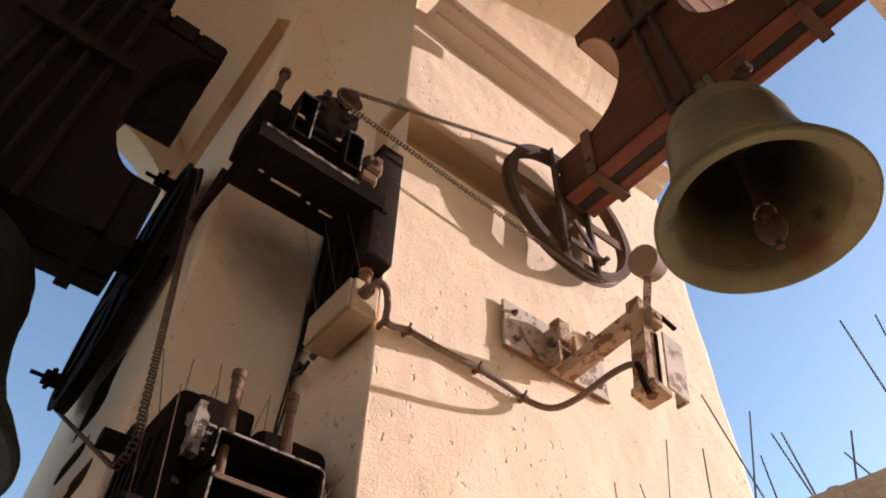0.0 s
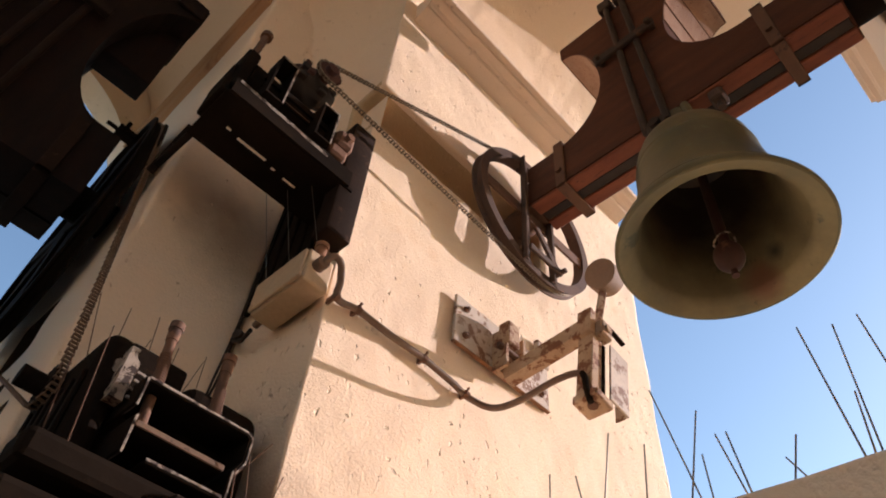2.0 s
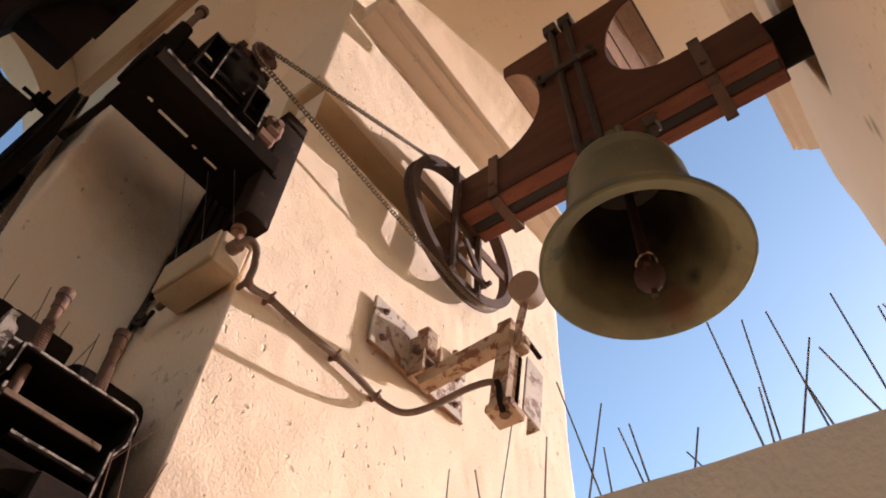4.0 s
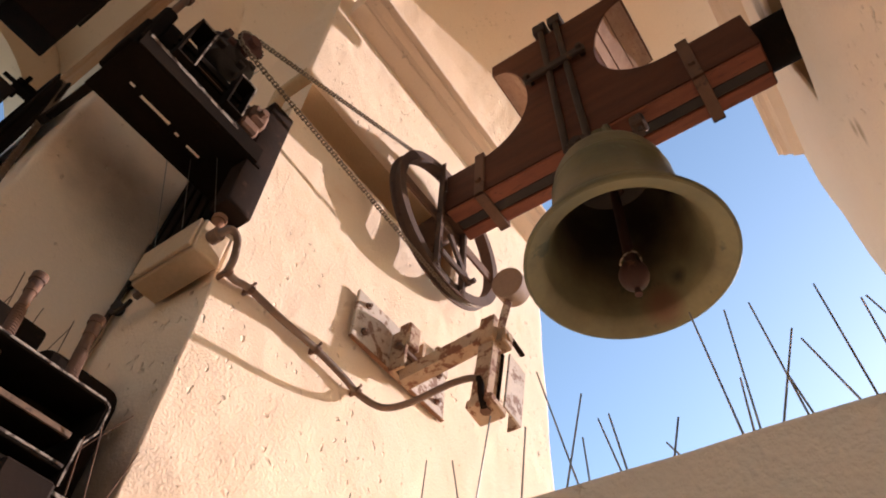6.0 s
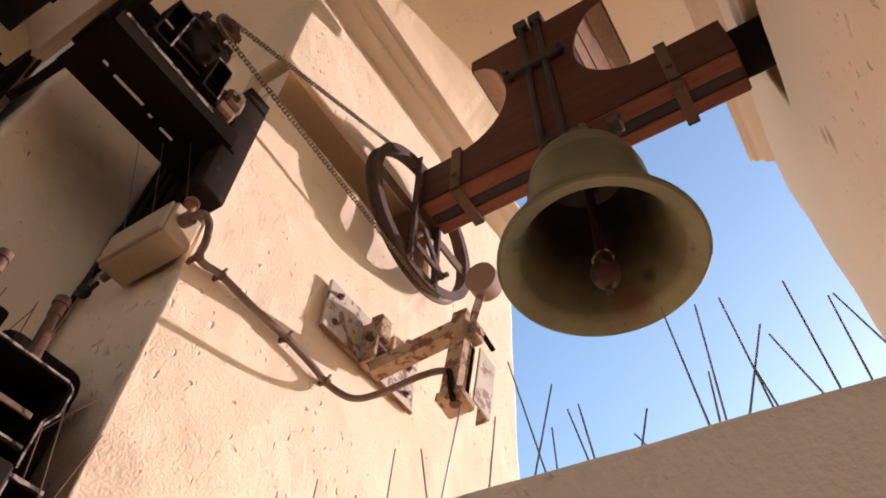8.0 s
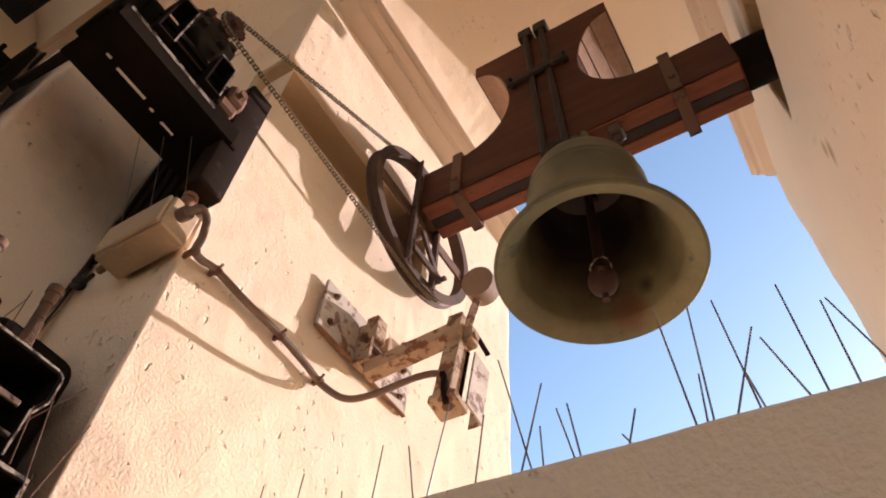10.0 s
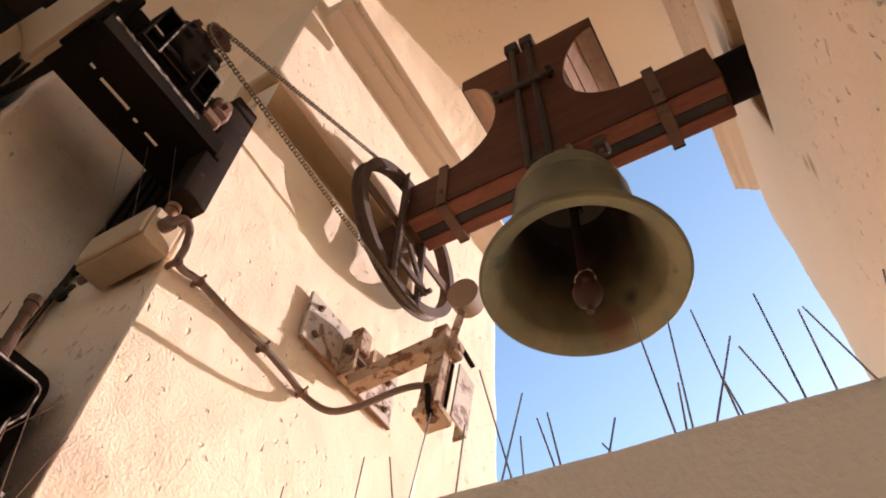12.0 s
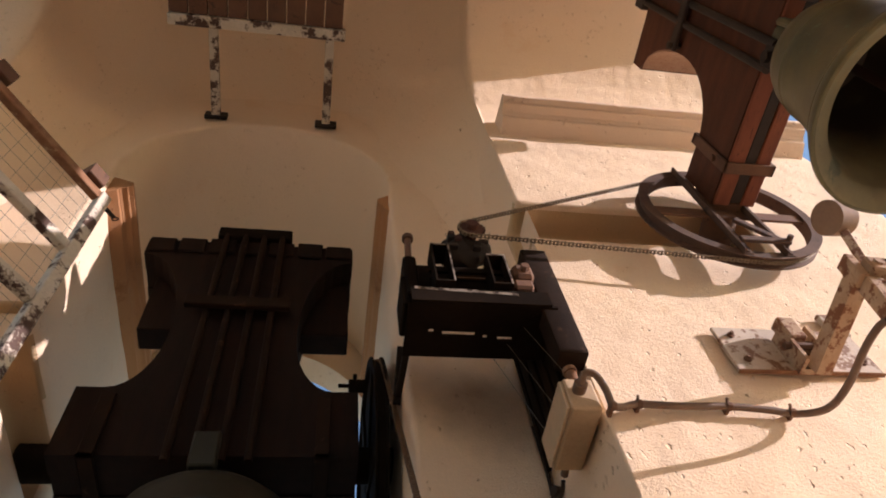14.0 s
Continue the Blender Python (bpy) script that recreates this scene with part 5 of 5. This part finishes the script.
    rod(bm, (1.149, 0.600, 2.855), (1.199, 0.605, 2.868), 0.041, 32)
    part("hammer_head", bm, HEADRUST, hd, "round rust-brown hammer head", smooth=True)
    bm = bmesh.new()
    tube(bm, smooth_path([(1.098, 0.645, 2.535), (1.090, 0.635, 2.51), (1.085, 0.63, 2.475), (1.087, 0.625, 2.445)], 5), 0.007, 8)
    part("cable_tail", bm, BLACK, root, "black taped cable end", smooth=True)
    return root


hammer()
bm = bmesh.new()
box(bm, (1.265, 0.884, 2.80), (1.315, 0.901, 2.885), 0.004)
tagged(part("wall_stub", bm, GREYPAINT), "small plastered metal stub in the sunlit wall", "stub")


# ---- bird spikes ----
def spike_strip(name_at, spikes, group, label, foot=None, wire=SPIKEWIRE):
    root = thing("bird_spikes", name_at, label, "bird spikes", group)
    for p, q in spikes:
        bm = bmesh.new()
        spike(bm, p, q, 0.0010)
        part("spike", bm, wire, root)
    if foot:
        bm = bmesh.new()
        box(bm, *foot, 0.002)
        part("base_strip", bm, GREYPAINT, root)
    return root


SILL = 1.880
tips = [(0.117, 2.033, 0.105), (0.068, 2.029, 0.058), (0.098, 1.965, 0.100), (0.088, 2.020, 0.098), (0.045, 1.985, 0.085), (0.042, 1.982, 0.015), (0.015, 2.010, 0.012), (-0.015, 1.990, -0.045), (-0.012, 2.000, -0.008),
        (0.275, 2.036, 0.245), (0.236, 2.0, 0.262), (0.228, 1.976, 0.205), (0.208, 1.957, 0.198), (0.240, 1.952, 0.242), (0.171, 1.928, 0.145), (0.150, 1.930, 0.178), (-0.08, 2.0, -0.05), (-0.12, 1.99, -0.15), (-0.16, 2.01, -0.14), (0.062, 1.945, 0.052)]
spike_strip((0.66, 0.1, SILL), [((0.645 + 0.02 * (i % 2), b, SILL - 0.004), (0.655 + 0.012 * (i % 3 - 1), y, z)) for i, (y, z, b) in enumerate(tips)], "bird spikes", "thin steel bird spikes bedded in mortar on the sill", ((0.635, -0.20, SILL - 0.008), (0.675, 0.30, SILL + 0.0015)))
far = [(0.34, 2.02, 0.37), (0.40, 2.0, 0.38), (0.45, 2.03, 0.43), (0.52, 1.99, 0.55), (0.60, 2.01, 0.58), (0.66, 1.99, 0.69), (0.30, 1.99, 0.315), (0.48, 1.97, 0.47)]
spike_strip((0.68, 0.5, SILL), [((0.665 + 0.02 * (i % 2), b, SILL - 0.004), (0.68 + 0.02 * (i % 3 - 1), y, z)) for i, (y, z, b) in enumerate(far)], "bird spikes", "thin steel bird spikes on the sill beside the jamb", ((0.655, 0.31, SILL - 0.008), (0.695, 0.80, SILL + 0.0015)))
spike_strip((0.44, 0.95, 3.20), [((0.375 + 0.022 * i, 0.93, 3.130), (0.363 + 0.032 * i, 0.91 + 0.01 * (i % 2), 3.225 + 0.02 * (i % 3))) for i in range(5)], "bird spikes", "thin bird spikes on the upper motor")
spike_strip((0.43, 1.12, 2.23), [((0.30 + 0.032 * i, 1.07 + 0.01 * (i % 2), 2.262), (0.285 + 0.036 * i + 0.025 * ((i * 7) % 3 - 1), 1.05 + 0.02 * (i % 3), 2.385 + 0.02 * (i % 2))) for i in range(8)] + [((0.50, 0.95, 2.05), (0.56, 0.87, 2.17)), ((0.27, 0.93, 2.02), (0.245, 0.90, 2.16)), ((0.29, 0.88, 2.02), (0.265, 0.86, 2.20)), ((0.553, 0.86, 1.985), (0.518, 0.85, 2.119)), ((0.562, 0.86, 2.00), (0.581, 0.85, 2.115)), ((0.52, 0.86, 2.02), (0.503, 0.85, 2.091))], "bird spikes", "thin rusty bird spikes on the lower motor", wire=RUSTDARK)

rng = random.Random(4)
for k in range(16):
    bm = bmesh.new()
    y = rng.uniform(-0.15, 0.34) if k < 13 else rng.uniform(0.4, 0.7)
    r = rng.uniform(0.005, 0.011)
    bmesh.ops.create_icosphere(bm, subdivisions=2, radius=r, matrix=Matrix.Translation((0.632 + rng.uniform(0, 0.03), y, SILL + 0.001)) @ Matrix.Diagonal((1, 1.5, 0.8, 1)))
    for v in bm.verts:
        v.co += Vector((noise.noise(v.co * 150), noise.noise(v.co * 150 + Vector((9, 0, 0))), noise.noise(v.co * 150 + Vector((0, 9, 0))))) * r * 0.35
    tagged(part("mortar_lump", bm, MORTAR), "small pale lump of mortar on the sill", "mortar", "mortar lumps")


# ---- steel bracket with slatted deck above the north arch ----
def deck():
    root = thing("hanging_deck", (-0.24, 0.95, 4.66), "rusty white-painted steel deck bracketed out from the wall", "deck")
    for x in (-0.470, 0.012):
        bm = bmesh.new()
        box(bm, (x - 0.018, 0.40, 4.648), (x + 0.018, 1.198, 4.684), 0.002)
        arm = part("arm", bm, WHITERUST, root, "flaking white steel arm")
        bm = bmesh.new()
        box(bm, (x - 0.048, 1.192, 4.640), (x + 0.048, 1.212, 4.692), 0.003)
        part("foot_plate", bm, IRON, arm)
    bm = bmesh.new()
    box(bm, (-0.64, 0.755, 4.60), (0.075, 0.80, 4.645), 0.003)
    part("cross_bar", bm, WHITERUST, root)
    for k in range(9):
        bm = bmesh.new()
        box(bm, (-0.635 + 0.078 * k, 0.30, 4.615), (-0.562 + 0.078 * k, 0.752, 4.64 - 0.004 * (k % 2)), 0.002)
        part("slat", bm, RUSTDARK, root)
    return root


deck()


# ---- mesh gate standing in the north-west corner ----
def gate():
    a = Vector((-0.53, 0.90, 0.0))
    d = Vector((-0.57, -0.82, 0.0)).normalized()
    w, top = 0.95, 3.285
    root = thing("mesh_gate", a + d * w / 2, "flaking white steel gate with wire mesh, standing ajar", "gate")
    for s in (0.0, w):
        bm = bmesh.new()
        p = a + d * s
        bar(bm, p + Vector((0, 0, 0.0)), p + Vector((0, 0, top)), 0.03, 0.03, d)
        part("post", bm, WHITERUST, root)
    for z in (top - 0.02, 3.02, 2.82, 2.2, 1.5, 0.15):
        bm = bmesh.new()
        bar(bm, a + d * 0.016 + Vector((0, 0, z)), a + d * (w - 0.016) + Vector((0, 0, z)), 0.022, 0.030)
        part("rail", bm, RUST if z > 3.2 else WHITERUST, root)
    for s in (0.05, 0.36, 0.70):
        bm = bmesh.new()
        p = a + d * s
        m = Matrix.Translation(p + Vector((0, 0, top + 0.012))) @ Matrix.Rotation(math.atan2(d.y, d.x), 4, "Z")
        box(bm, (-0.026, -0.026, -0.017), (0.026, 0.026, 0.035), 0.002, m)
        part("hinge_block", bm, RUSTDARK, root, "brown rusty steel block")
    bm = bmesh.new()
    rod(bm, a - d * 0.018 + Vector((0, 0, top - 0.03)), a - d * 0.05 + Vector((0, 0, top - 0.03)), 0.006, 8)
    tube(bm, [a - d * 0.055 + Vector((0.008 * math.cos(t), 0, top - 0.03 + 0.008 * math.sin(t))) for t in (2 * math.pi * i / 16 for i in range(17))], 0.002, 6)
    part("ring_bolt", bm, IRON, root)
    bm = bmesh.new()
    n = d.cross(Vector((0, 0, 1))) * 0.014
    for k in range(24):
        p = a + d * (0.03 + 0.04 * k) + n
        if 0.03 + 0.04 * k < w - 0.02:
            rod(bm, p + Vector((0, 0, 1.5)), p + Vector((0, 0, top)), 0.0005, 4)
    for k in range(40):
        z = top - 0.045 * k
        if z > 1.5:
            rod(bm, a + n + Vector((0, 0, z)), a + n + d * w + Vector((0, 0, z)), 0.0005, 4)
    part("wire_mesh", bm, SPIKEWIRE, root, "thin wire mesh")
    return root


gate()
